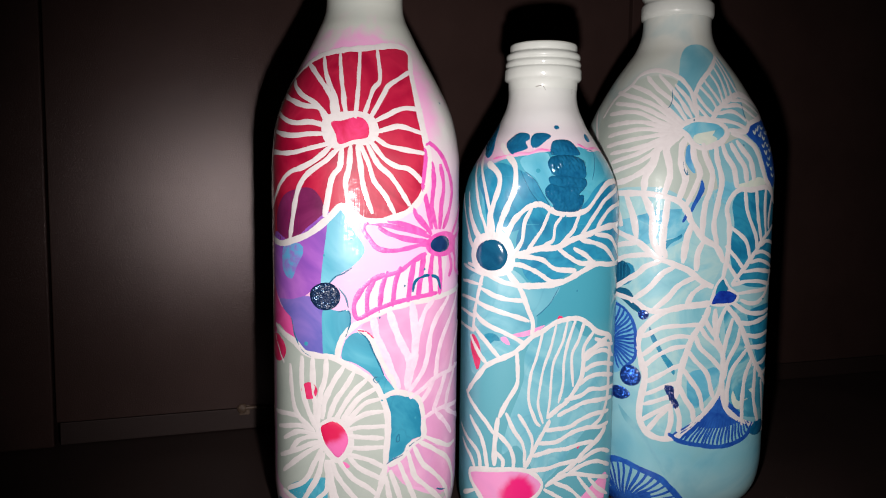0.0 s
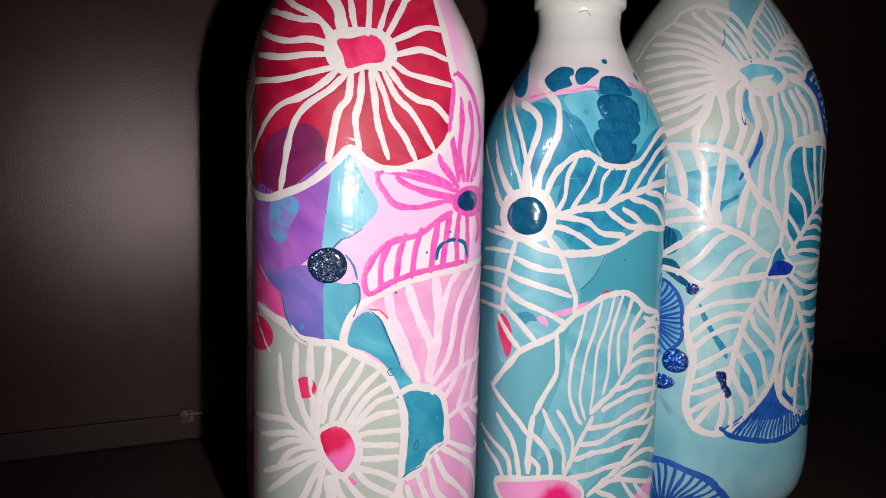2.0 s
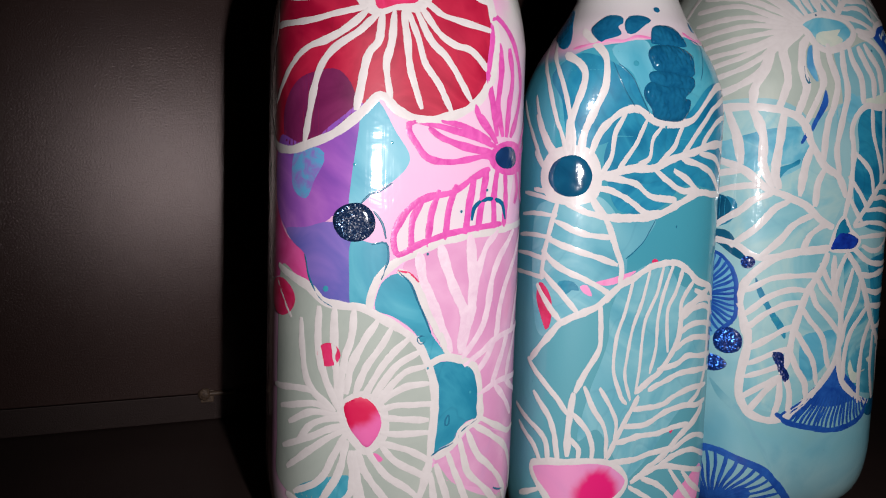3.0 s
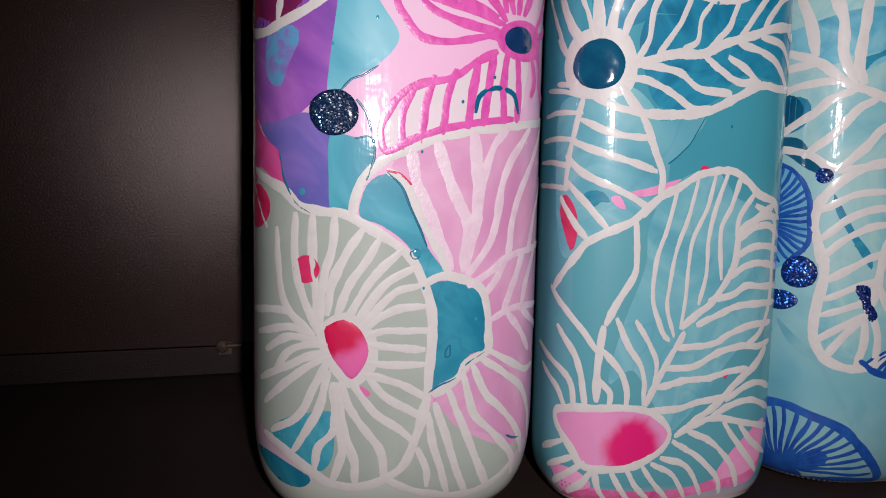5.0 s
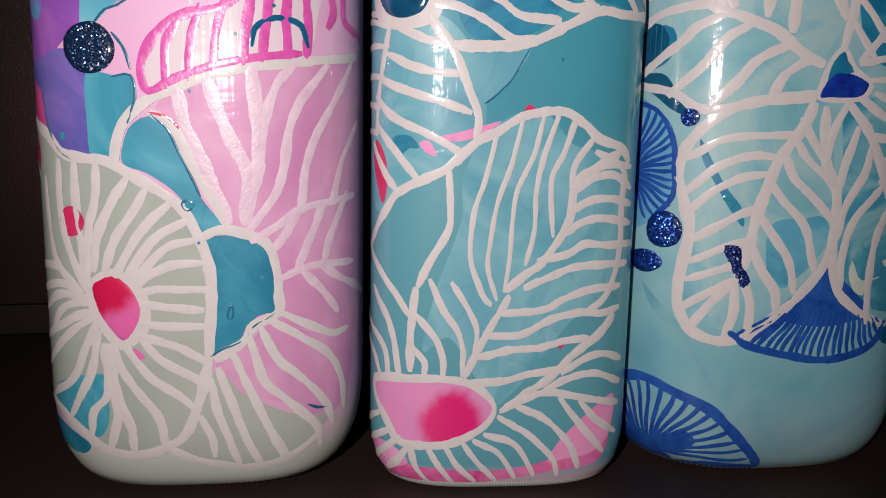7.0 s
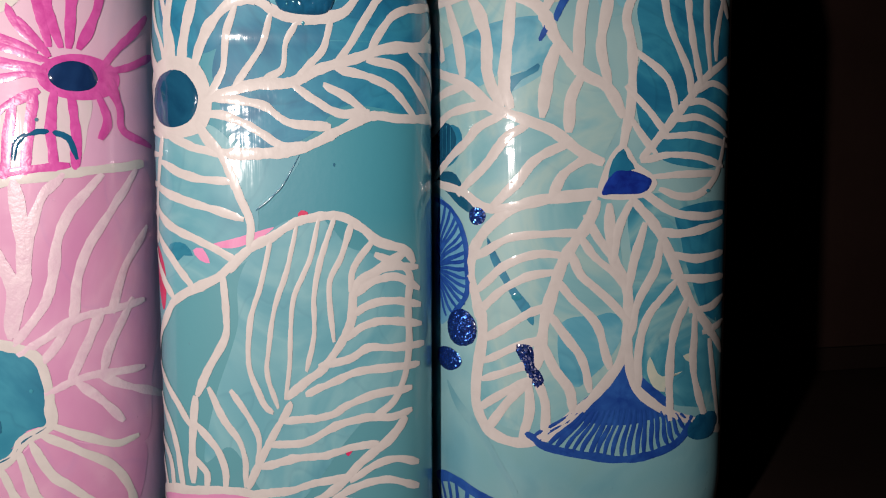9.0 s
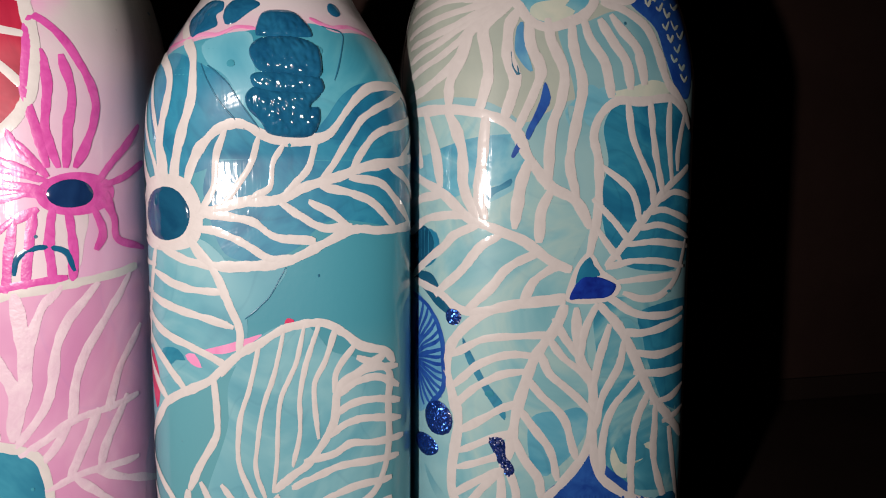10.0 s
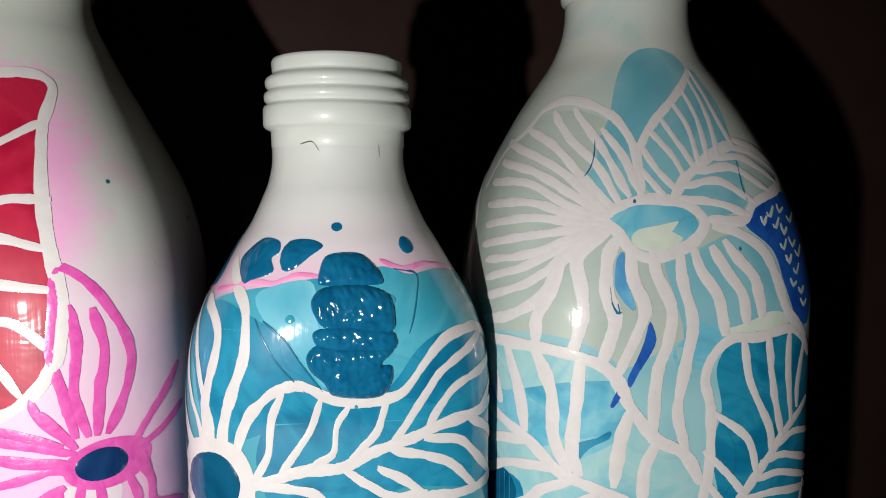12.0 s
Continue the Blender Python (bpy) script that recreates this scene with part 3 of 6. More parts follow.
stroke(TALL, "ray", WHITE, 1.9, [(-6.5, 205), (-10.5, 219), (-16, 233)], on=m)
stroke(TALL, "ray", WHITE, 1.9, [(-1, 205), (0, 219), (0, 235)], on=m)
stroke(TALL, "ray", WHITE, 1.9, [(4, 205), (9.5, 216.5), (15, 222), (15.5, 236)], on=m)
stroke(TALL, "ray", WHITE, 1.9, [(7.5, 204), (17, 215.5), (21.5, 219.5), (37.5, 226)], on=m)
stroke(TALL, "ray", WHITE, 2.0, [(-18, 203), (-22, 208), (-31.5, 209), (-41.5, 211.5), (-59, 215.5)], on=m)
stroke(TALL, "ray", WHITE, 2.0, [(11, 202.5), (17.5, 205), (27.5, 208.5), (37.5, 208.5)], on=m)
stroke(TALL, "ray", WHITE, 2.0, [(11.5, 197.5), (20, 199.5), (26, 200), (38, 197)], on=m)
stroke(TALL, "ray", WHITE, 2.0, [(10.5, 194.5), (16.5, 191.5), (23.5, 190), (38.5, 188)], on=m)
stroke(TALL, "ray", WHITE, 2.0, [(8.5, 192), (15, 185.5), (22, 182), (29.5, 180.5), (37, 174.5)], on=m)
stroke(TALL, "ray", WHITE, 2.0, [(6, 191), (12, 182.5), (19.5, 177), (28.5, 165.5)], on=m)
stroke(TALL, "ray", WHITE, 2.0, [(2.5, 190.5), (6.5, 183), (9.5, 175.5), (15.5, 169), (20.5, 161.5)], on=m)
stroke(TALL, "ray", WHITE, 2.0, [(0.5, 190), (2, 182), (3.5, 173), (8, 162)], on=m)
stroke(TALL, "ray", WHITE, 2.0, [(-3.5, 189.5), (-4, 182), (-6, 174), (-4.5, 165)], on=m)
stroke(TALL, "ray", WHITE, 2.0, [(-8, 188.5), (-9, 181.5), (-13, 176), (-16.5, 160.5)], on=m)
stroke(TALL, "ray", WHITE, 2.0, [(-11, 188.5), (-17, 183.5), (-26, 177.5), (-31.5, 169), (-36, 150)], on=m)
stroke(TALL, "ray", WHITE, 2.0, [(-14.5, 190), (-19.5, 185.5), (-27, 181.5), (-39.5, 177), (-57, 163.5)], on=m)
stroke(TALL, "ray", WHITE, 2.0, [(-16, 191.5), (-25, 189.5), (-36, 187.5), (-57.5, 188.5)], on=m)
stroke(TALL, "ray", WHITE, 2.0, [(-18, 196), (-25.5, 196), (-37.5, 195.5), (-55, 198)], on=m)
stroke(TALL, "ray", WHITE, 2.0, [(-18.5, 200), (-26.5, 201.5), (-37.5, 201.5), (-59.5, 207)], on=m)
e = patch(TALL, "flower_eye", WHITE, [(-19, 202.5), (-13.5, 205.5), (0.5, 206.5), (9.5, 204), (12.5, 197), (7, 191.5), (-2, 191.5), (-9.5, 189), (-15, 191), (-18.5, 195.5)], layer=3)
e = patch(TALL, "crimson_heart", ROSE, [(-14.5, 201.5), (-9, 202), (0.5, 204), (6, 201), (6, 195), (-2, 193.5), (-9.5, 191.5), (-11.5, 196)], layer=5)

# tall bottle: purple, blue and turquoise ink pools
m = patch(TALL, "ink_pool", MAGENTA, [(-87, 149.5), (-54, 147), (-54, 127), (-45.5, 117), (-36.5, 114), (-33, 107), (-32, 102), (-41.5, 104.5), (-75.5, 104)])
m = patch(TALL, "ink_pool", PURPLE, [(-52, 151), (-35.5, 148), (-23.5, 155.5), (-13.5, 160.5), (-14, 136.5), (-19, 128.5), (-24.5, 124.5), (-30, 120.5), (-38, 116), (-46.5, 119), (-55.5, 127), (-58, 139.5)], layer=1, label="violet ink pool")
m = patch(TALL, "ink_pool", SMEAR, [(-41.5, 145), (-30, 146.5), (-28, 142.5), (-31.5, 136.5), (-35.5, 130), (-42.5, 134)], layer=2)
m = patch(TALL, "ink_pool", TEALLIGHT, [(-14.5, 160), (-11, 163.5), (-7, 160.5), (-2, 153), (4, 145.5), (3, 141), (-3, 136), (-9, 133), (-14.5, 128.5), (-18.5, 127.5), (-18, 136.5), (-16, 150.5)], layer=2, label="turquoise ink pool with a sharp edge")
m = patch(TALL, "ink_pool", INDIGO, [(-46.5, 119.5), (-35.5, 120.5), (-24.5, 122.5), (-16, 116.5), (-16, 104.5), (-17, 95.5), (-24, 94.5), (-29, 97.5), (-33, 103.5), (-35.5, 111.5), (-41.5, 115)], layer=2)
m = patch(TALL, "ink_pool", TEAL, [(-17.5, 116.5), (-10, 116), (-4, 116), (-3.5, 110.5), (-5.5, 104), (-9, 99.5), (-11.5, 95), (-17, 94.5), (-18, 104.5)], layer=3)
stroke(TALL, "ink_edge", INK, 0.6, [(-14.5, 128.5), (-11, 132), (-7.5, 133), (-2.5, 136)])
stroke(TALL, "ink_edge", INK, 0.7, [(-9.5, 126.5), (-6, 122.5), (-4.5, 117.5)])
stroke(TALL, "ink_edge", INK, 0.6, [(-10, 115.5), (-4.5, 116), (-3.5, 110.5), (-6, 104)])
stroke(TALL, "ink_edge", INK, 0.5, [(-35.5, 111.5), (-33, 103.5), (-29, 97.5), (-24, 94.5)])
d = spot(TALL, "ink_drop", GLITTER, -16.5, 122.5, 8, 6.5, layer=4, dome=0.70, turn=0, label="dark glittery ink drop")

# tall bottle: magenta daisy
m = patch(TALL, "striped_petal", STRIPE, [(39, 142), (31, 138), (23, 133.5), (12.5, 131.5), (6, 128.5), (1, 123.5), (-1.5, 118.5), (-0.5, 112.5), (2.5, 112), (10, 116.5), (20.5, 119), (34, 122), (45.5, 123.5), (49.5, 125.5), (51, 132), (52, 141)])
stroke(TALL, "outline", MAGLINE, 2.0, [(39, 142), (31, 138), (23, 133.5), (12.5, 131.5), (6, 128.5), (1, 123.5), (-1.5, 118.5), (-0.5, 113), (2.5, 112.5), (10, 116), (20.5, 119), (34, 121.5), (46, 123)], on=m)
stroke(TALL, "stripe", MAGLINE, 2.0, [(10, 130.5), (6, 123.5), (6, 114.5)], on=m)
stroke(TALL, "stripe", MAGLINE, 2.0, [(16.5, 132.5), (14, 125.5), (13, 116.5)], on=m)
stroke(TALL, "stripe", MAGLINE, 2.0, [(24, 134.5), (21.5, 127.5), (20.5, 119)], on=m)
stroke(TALL, "stripe", MAGLINE, 2.0, [(32, 138), (30.5, 130.5), (29, 121)], on=m)
stroke(TALL, "stripe", MAGLINE, 2.0, [(37.5, 140), (36, 131.5), (34.5, 122)], on=m)
stroke(TALL, "stripe", MAGLINE, 2.0, [(42.5, 140.5), (41.5, 132.5), (42, 123)], on=m)
stroke(TALL, "stripe", MAGLINE, 2.0, [(47, 140.5), (48, 132), (47.5, 123.5)], on=m)
stroke(TALL, "petal_line", MAGLINE, 1.9, [(42, 149.5), (30.5, 152.5), (17, 155), (5.5, 156.5), (3.5, 153.5), (7, 149), (12, 144.5), (22.5, 143.5), (36, 146), (41, 145)])
stroke(TALL, "petal_line", MAGLINE, 1.9, [(40, 147.5), (28, 149), (17.5, 151.5), (12, 154.5)])
stroke(TALL, "petal_line", MAGLINE, 1.9, [(40, 149.5), (31.5, 153.5), (23.5, 156.5)])
stroke(TALL, "petal_line", MAGLINE, 1.9, [(42, 150.5), (37, 156.5), (34, 160)])
stroke(TALL, "petal_line", MAGLINE, 1.9, [(41, 147), (30.5, 148), (21, 150)])
stroke(TALL, "petal_line", MAGLINE, 1.9, [(42, 153), (39.5, 163.5), (37, 173), (38, 182), (39.5, 192.5), (45, 190.5), (50.5, 184), (56, 173.5), (55, 164), (49.5, 153)])
stroke(TALL, "petal_line", MAGLINE, 1.9, [(45, 153), (42, 163.5), (43, 175.5), (41.5, 184.5)])
stroke(TALL, "petal_line", MAGLINE, 1.9, [(47, 153), (48, 164), (49.5, 173.5), (47, 183.5)])
stroke(TALL, "petal_line", MAGLINE, 1.9, [(40.5, 152.5), (34.5, 157.5), (31.5, 163.5)])
stroke(TALL, "petal_line", MAGLINE, 1.9, [(39, 151.5), (27, 155.5), (15.5, 157.5)])
stroke(TALL, "petal_line", MAGLINE, 1.9, [(56.5, 149.5), (61.5, 155), (75, 166)])
stroke(TALL, "petal_line", MAGLINE, 1.9, [(57.5, 148), (65.5, 150.5), (77, 155)])
stroke(TALL, "petal_line", MAGLINE, 1.9, [(57, 144.5), (61, 139), (62.5, 132.5), (75.5, 129)])
stroke(TALL, "petal_line", MAGLINE, 1.9, [(54, 142.5), (57, 135), (54.5, 130)])
stroke(TALL, "petal_line", MAGLINE, 1.9, [(58.5, 146.5), (60, 143), (60.5, 139)])
stroke(TALL, "ink_ring", DEEPTEAL, 1.3, [(31.5, 124), (32.5, 128.5), (36.5, 131), (40.5, 131.5), (46, 130), (48, 124.5)])
d = spot(TALL, "daisy_eye", MAGLINE, 50, 146, 11.5, 6, layer=4, dome=0.00, turn=0)
d = spot(TALL, "daisy_eye", NAVY, 48, 146, 6.5, 4, layer=5, dome=0.40, turn=0, label="dark blue daisy eye")

# tall bottle: pink leaf
m = patch(TALL, "pink_leaf", PINK, [(2.5, 108.5), (9.5, 113), (20.5, 116.5), (38.5, 119.5), (70.5, 123.5), (77.5, 100), (77.5, 79), (71.5, 62), (68, 44.5), (47.5, 48.5), (38, 54), (38.5, 63.5), (34.5, 71.5), (28, 76), (22.5, 78), (19, 85), (13.5, 93), (10.5, 99), (6, 104.5)], label="pink leaf with white painted veins")
stroke(TALL, "outline", WHITE, 2.4, [(-10.5, 93.5), (-9.5, 99), (-6.5, 105), (0.5, 110), (9.5, 113.5), (20.5, 117), (38.5, 120), (70.5, 124)], on=m)
stroke(TALL, "outline", WHITE, 2.4, [(0.5, 107), (6, 104.5), (10.5, 99), (13.5, 93), (19, 85.5), (23.5, 78)], on=m)
stroke(TALL, "vein", VEIL, 3.0, [(9.5, 111.5), (11.5, 103.5), (16.5, 94.5), (23.5, 80)], on=m)
stroke(TALL, "vein", VEIL, 3.0, [(19, 114), (22, 106.5), (26.5, 98), (30, 91.5), (29, 80)], on=m)
stroke(TALL, "vein", VEIL, 3.0, [(31.5, 117.5), (32.5, 109), (33, 104), (32.5, 92.5), (29, 81)], on=m)
stroke(TALL, "vein", VEIL, 2.0, [(43, 119.5), (38.5, 114.5), (35.5, 107), (33.5, 96), (31, 85), (29, 79.5)], on=m)
stroke(TALL, "vein", VEIL, 2.0, [(53.5, 119.5), (46, 111.5), (42, 103.5), (40.5, 94), (37.5, 86), (30.5, 77.5)], on=m)
stroke(TALL, "vein", VEIL, 2.0, [(65.5, 121), (57.5, 111.5), (50.5, 102), (47, 94), (45.5, 83.5)], on=m)
stroke(TALL, "vein", VEIL, 2.0, [(70, 105), (61.5, 96), (56.5, 84.5)], on=m)
stroke(TALL, "vein", VEIL, 2.0, [(32, 74.5), (38.5, 78), (45, 82), (52.5, 83.5), (66.5, 85)], on=m)
stroke(TALL, "vein", VEIL, 2.0, [(44, 81), (41, 76), (37, 71.5)], on=m)
stroke(TALL, "vein", VEIL, 2.0, [(52.5, 83), (48, 74), (44.5, 67)], on=m)
stroke(TALL, "vein", VEIL, 2.0, [(62.5, 85), (55.5, 74.5), (53, 67.5)], on=m)
stroke(TALL, "vein", VEIL, 2.0, [(39, 63.5), (48.5, 66.5), (65.5, 66)], on=m)
stroke(TALL, "vein", VEIL, 2.0, [(47, 64), (53, 58.5), (57.5, 53.5)], on=m)
stroke(TALL, "vein", VEIL, 2.0, [(54, 65), (61, 61.5), (77.5, 55.5)], on=m)

# tall bottle: turquoise heart and pale flower
m = patch(TALL, "teal_crescent", TEAL, [(-8, 94), (-7, 100.5), (-4.5, 104), (0.5, 106), (6, 102.5), (10.5, 94.5), (15.5, 85.5), (22, 77.5), (14.5, 76), (11.5, 82), (7, 87), (-1, 91.5)])
m = patch(TALL, "teal_heart", TEALD, [(15, 74), (22.5, 75.5), (30, 74.5), (35, 71), (37, 65.5), (37.5, 58), (36.5, 54), (30.5, 51), (27, 47), (21, 45), (16.5, 42.5), (16, 47), (18, 53), (18.5, 61), (17, 68)], layer=1, label="glossy turquoise heart patch")
stroke(TALL, "outline", WHITE, 2.3, [(14, 74), (21, 77), (28, 76), (34.5, 73.5), (37.5, 67.5), (38.5, 59), (38, 54), (31, 51), (27.5, 46.5), (18.5, 41.5)], on=m)
stroke(TALL, "bubble_ring", INK, 0.5, [(12, 84.5), (13, 83.5), (12, 82), (10.5, 82), (9.5, 83.5), (10.5, 84.5)], closed=True)
stroke(TALL, "bubble_ring", INK, 0.5, [(23, 53), (23, 55), (24, 56.5), (24.5, 56), (24.5, 53.5)], closed=True)
m = patch(TALL, "pale_flower", PALE, [(-53, 55.5), (-53, 82), (-50, 106.5), (-35, 101.5), (-27.5, 96.5), (-20, 95), (-13, 94.5), (-6.5, 91.5), (2.5, 87), (9.5, 82.5), (14.5, 75), (17.5, 67), (18, 58), (17, 48.5), (16.5, 41.5), (13.5, 31), (8.5, 21), (2, 17), (-4, 15), (-11.5, 14.5), (-18.5, 16), (-26, 20.5), (-35, 25.5), (-42.5, 28), (-53, 33), (-52.5, 45)], layer=1, label="pale grey-green painted flower with white rays")
q = patch(TALL, "teal_shade", TEAL, [(-39, 29), (-31.5, 34.5), (-17, 37.5), (-15.5, 31), (-16.5, 23), (-21.5, 19), (-30, 23.5)], layer=2)
q = patch(TALL, "teal_shade", TEALD, [(-51.5, 21), (-39, 22), (-27, 18.5), (-24, 16), (-28.5, 13), (-38.5, 14)])
stroke(TALL, "ray", WHITE, 2.05, [(-29, 93), (-29, 81), (-26.5, 71.5), (-21.5, 61.5)], on=m)
stroke(TALL, "ray", WHITE, 2.05, [(-23, 93), (-23, 82.5), (-22, 72), (-21, 62.5)], on=m)
stroke(TALL, "ray", WHITE, 2.05, [(-16, 92.5), (-16.5, 85.5), (-19, 77), (-20.5, 68.5), (-20.5, 62.5)], on=m)
stroke(TALL, "ray", WHITE, 2.05, [(-7.5, 89.5), (-12.5, 82.5), (-16.5, 75), (-18, 67)], on=m)
stroke(TALL, "ray", WHITE, 2.05, [(-2, 86.5), (-5, 82), (-11, 74.5), (-14.5, 66.5)], on=m)
stroke(TALL, "ray", WHITE, 2.05, [(6, 84), (-1, 78.5), (-6, 73), (-11, 65.5)], on=m)
stroke(TALL, "ray", WHITE, 2.05, [(10.5, 79), (1.5, 75), (-3.5, 70), (-7.5, 65)], on=m)
stroke(TALL, "ray", WHITE, 2.05, [(12, 74), (5, 72.5), (-1, 68), (-5.5, 63.5)], on=m)
stroke(TALL, "ray", WHITE, 2.05, [(14, 68), (6, 67.5), (-1, 65), (-4, 63)], on=m)
stroke(TALL, "ray", WHITE, 2.05, [(17.5, 61), (8.5, 61), (0.5, 61), (-3.5, 60)], on=m)
stroke(TALL, "ray", WHITE, 2.05, [(-36.5, 88.5), (-35.5, 77), (-32.5, 67.5), (-24, 60.5)], on=m)
stroke(TALL, "ray", WHITE, 2.05, [(-53.5, 64), (-33.5, 66), (-25.5, 62)], on=m)
stroke(TALL, "ray", WHITE, 2.05, [(-47, 58), (-31, 61.5), (-24, 60)], on=m)
stroke(TALL, "ray", WHITE, 2.05, [(-41, 54), (-31.5, 58.5), (-23, 58.5)], on=m)
stroke(TALL, "ray", WHITE, 2.05, [(-36.5, 48.5), (-31.5, 54), (-24, 57), (-20, 57)], on=m)
stroke(TALL, "ray", WHITE, 2.05, [(-45, 44.5), (-32.5, 49.5), (-25, 53), (-19.5, 54.5)], on=m)
stroke(TALL, "ray", WHITE, 2.05, [(-42, 38), (-31.5, 45.5), (-24, 50.5), (-19, 53)], on=m)
stroke(TALL, "ray", WHITE, 2.05, [(-37.5, 30), (-27.5, 35.5), (-22.5, 44), (-18.5, 51)], on=m)
stroke(TALL, "ray", WHITE, 2.05, [(-28.5, 26), (-23.5, 33), (-20, 39.5), (-18, 48)], on=m)
stroke(TALL, "ray", WHITE, 2.05, [(-22, 21.5), (-20.5, 27), (-15.5, 32.5), (-16, 44.5)], on=m)
stroke(TALL, "ray", WHITE, 2.05, [(-16, 17.5), (-13, 25.5), (-14, 34.5), (-15, 42.5)], on=m)
stroke(TALL, "ray", WHITE, 2.05, [(-9, 17), (-9, 22.5), (-11.5, 29), (-13.5, 36.5), (-14.5, 44.5)], on=m)
stroke(TALL, "ray", WHITE, 2.05, [(1.5, 17.5), (0, 25.5), (-5, 31.5), (-11, 39), (-13, 44.5)], on=m)
stroke(TALL, "ray", WHITE, 2.05, [(11, 28.5), (6.5, 32), (-1.5, 36.5), (-7.5, 43), (-9.5, 46)], on=m)
stroke(TALL, "ray", WHITE, 2.05, [(15.5, 35), (9, 38), (1, 42), (-3.5, 46.5)], on=m)
stroke(TALL, "ray", WHITE, 2.05, [(16, 41), (9, 44.5), (1, 47), (-4, 48)], on=m)
stroke(TALL, "ray", WHITE, 2.05, [(14.5, 51), (5.5, 51), (-2.5, 51.5)], on=m)
stroke(TALL, "ray", WHITE, 2.05, [(13.5, 55.5), (5.5, 56), (-2.5, 57)], on=m)
stroke(TALL, "outline", WHITE, 2.5, [(-53, 106.5), (-35, 101.5), (-27.5, 96.5), (-20, 95), (-13, 94.5), (-6.5, 91.5), (2.5, 87), (9.5, 82.5), (14.5, 75), (17.5, 67), (18, 58), (17, 48.5), (16.5, 41.5), (13.5, 31), (8.5, 21), (2, 17), (-4, 15), (-11.5, 14.5), (-18.5, 16), (-26, 20.5), (-35, 25.5), (-44, 27.5)], on=m)
e = patch(TALL, "flower_eye", WHITE, [(-21.5, 60.5), (-18, 64.5), (-12, 66.5), (-5.5, 63.5), (-2, 59), (-1.5, 51.5), (-5, 47), (-11, 44.5), (-16.5, 49), (-20, 54.5)], layer=4)
e = patch(TALL, "pink_heart", HEARTRED, [(-19, 61), (-17, 63), (-12.5, 64.5), (-8.5, 62.5), (-6, 59.5), (-4.5, 55.5), (-6, 51), (-10, 47), (-13.5, 50), (-17, 54.5)], layer=6, dome=0.30, label="hot pink heart of the flower")
d = spot(TALL, "red_dot", ROSE, -25, 78.5, 4.5, 4, layer=9, dome=0.00, turn=0)
stroke(TALL, "ray_over_dot", WHITE, 1.4, [(-23, 83), (-23, 78.5), (-23, 74)])
d = spot(TALL, "red_dot", ROSE, -50.5, 96, 10.5, 6.5, layer=9, dome=0.00, turn=0)
stroke(TALL, "ray_over_dot", WHITE, 1.4, [(-54, 101.5), (-48, 96), (-42, 89.5)])
m = patch(TALL, "pink_petal", PINK, [(19, 41), (28.5, 46), (38, 52.5), (47.5, 48), (66, 44.5), (66.5, 34.5), (61, 25), (52, 22.5), (39.5, 28.5), (30.5, 31), (23, 34)], label="pink petal with white lines")
m = patch(TALL, "pale_petal", PALE, [(13.5, 30), (19, 39), (26, 33), (32, 29.5), (44, 24.5), (55.5, 23), (49.5, 17.5), (41.5, 12), (30, 10), (13.5, 12), (3, 16), (8.5, 21)])
stroke(TALL, "vein", WHITE, 2.0, [(14, 24.5), (17, 19), (17.5, 15)], on=m)
stroke(TALL, "vein", WHITE, 2.0, [(17.5, 35), (19, 27), (22.5, 18.5), (25.5, 11.5)], on=m)
stroke(TALL, "vein", WHITE, 2.0, [(20, 38), (24, 28.5), (28, 18.5), (32.5, 11)], on=m)
stroke(TALL, "vein", WHITE, 2.0, [(24.5, 42.5), (29, 33.5), (34, 23.5), (41, 11.5)], on=m)
stroke(TALL, "vein", WHITE, 2.0, [(30, 46), (33.5, 35.5), (40, 29.5), (50, 20.5), (52.5, 14.5)], on=m)
stroke(TALL, "vein", WHITE, 2.0, [(33.5, 49), (38, 41), (44.5, 35.5), (52.5, 27.5), (56.5, 20.5)], on=m)
stroke(TALL, "vein", WHITE, 2.0, [(37, 51.5), (45.5, 46.5), (54.5, 40.5), (60, 32.5), (62, 24)], on=m)
stroke(TALL, "vein", WHITE, 2.0, [(39, 54), (45.5, 51), (55.5, 46.5), (62, 46.5)], on=m)
stroke(TALL, "outline", WHITE, 2.2, [(2, 16.5), (13.5, 12), (30, 9.5), (42, 11.5), (51.5, 17)], on=m)
stroke(TALL, "ink_edge", DEEPTEAL, 0.8, [(47, 27), (50.5, 25.5), (53.5, 25)])

# short bottle: ink edge and drops at the shoulder
m = patch(SHORT, "ink_pool", TEAL, [(-63, 178.5), (-48, 185), (-31.5, 187.5), (-18, 188.5), (-3.5, 190), (11.5, 191), (31, 192.5), (39, 192), (47, 190.5), (65.5, 191), (96, 187.5), (104.5, 180.5), (103.5, 173), (99, 162), (96, 143.5), (37.5, 154), (10.5, 155), (-18, 154.5), (-49.5, 153), (-55, 168.5)], label="turquoise wash with a wavy edge")
m = patch(SHORT, "ink_pool", DTEAL, [(-63, 177.5), (-47, 184.5), (-26.5, 181), (-13.5, 176), (-4.5, 168.5), (2, 163.5), (-6.5, 164), (-17.5, 162.5), (-26.5, 153.5), (-47.5, 152), (-53, 167.5)], layer=1)
m = patch(SHORT, "ink_pool", TEALLIGHT, [(-27, 187), (-3.5, 189.5), (0.5, 181), (2.5, 171), (9, 165), (2.5, 165), (-4.5, 170), (-14, 177.5), (-23, 181)], layer=1)
stroke(SHORT, "hair_mark", RUST, 0.25, [(-20.5, 221.5), (-10, 222), (-4.5, 220)])
stroke(SHORT, "hair_mark", RUST, 0.25, [(46, 221.5), (47, 218.5)])
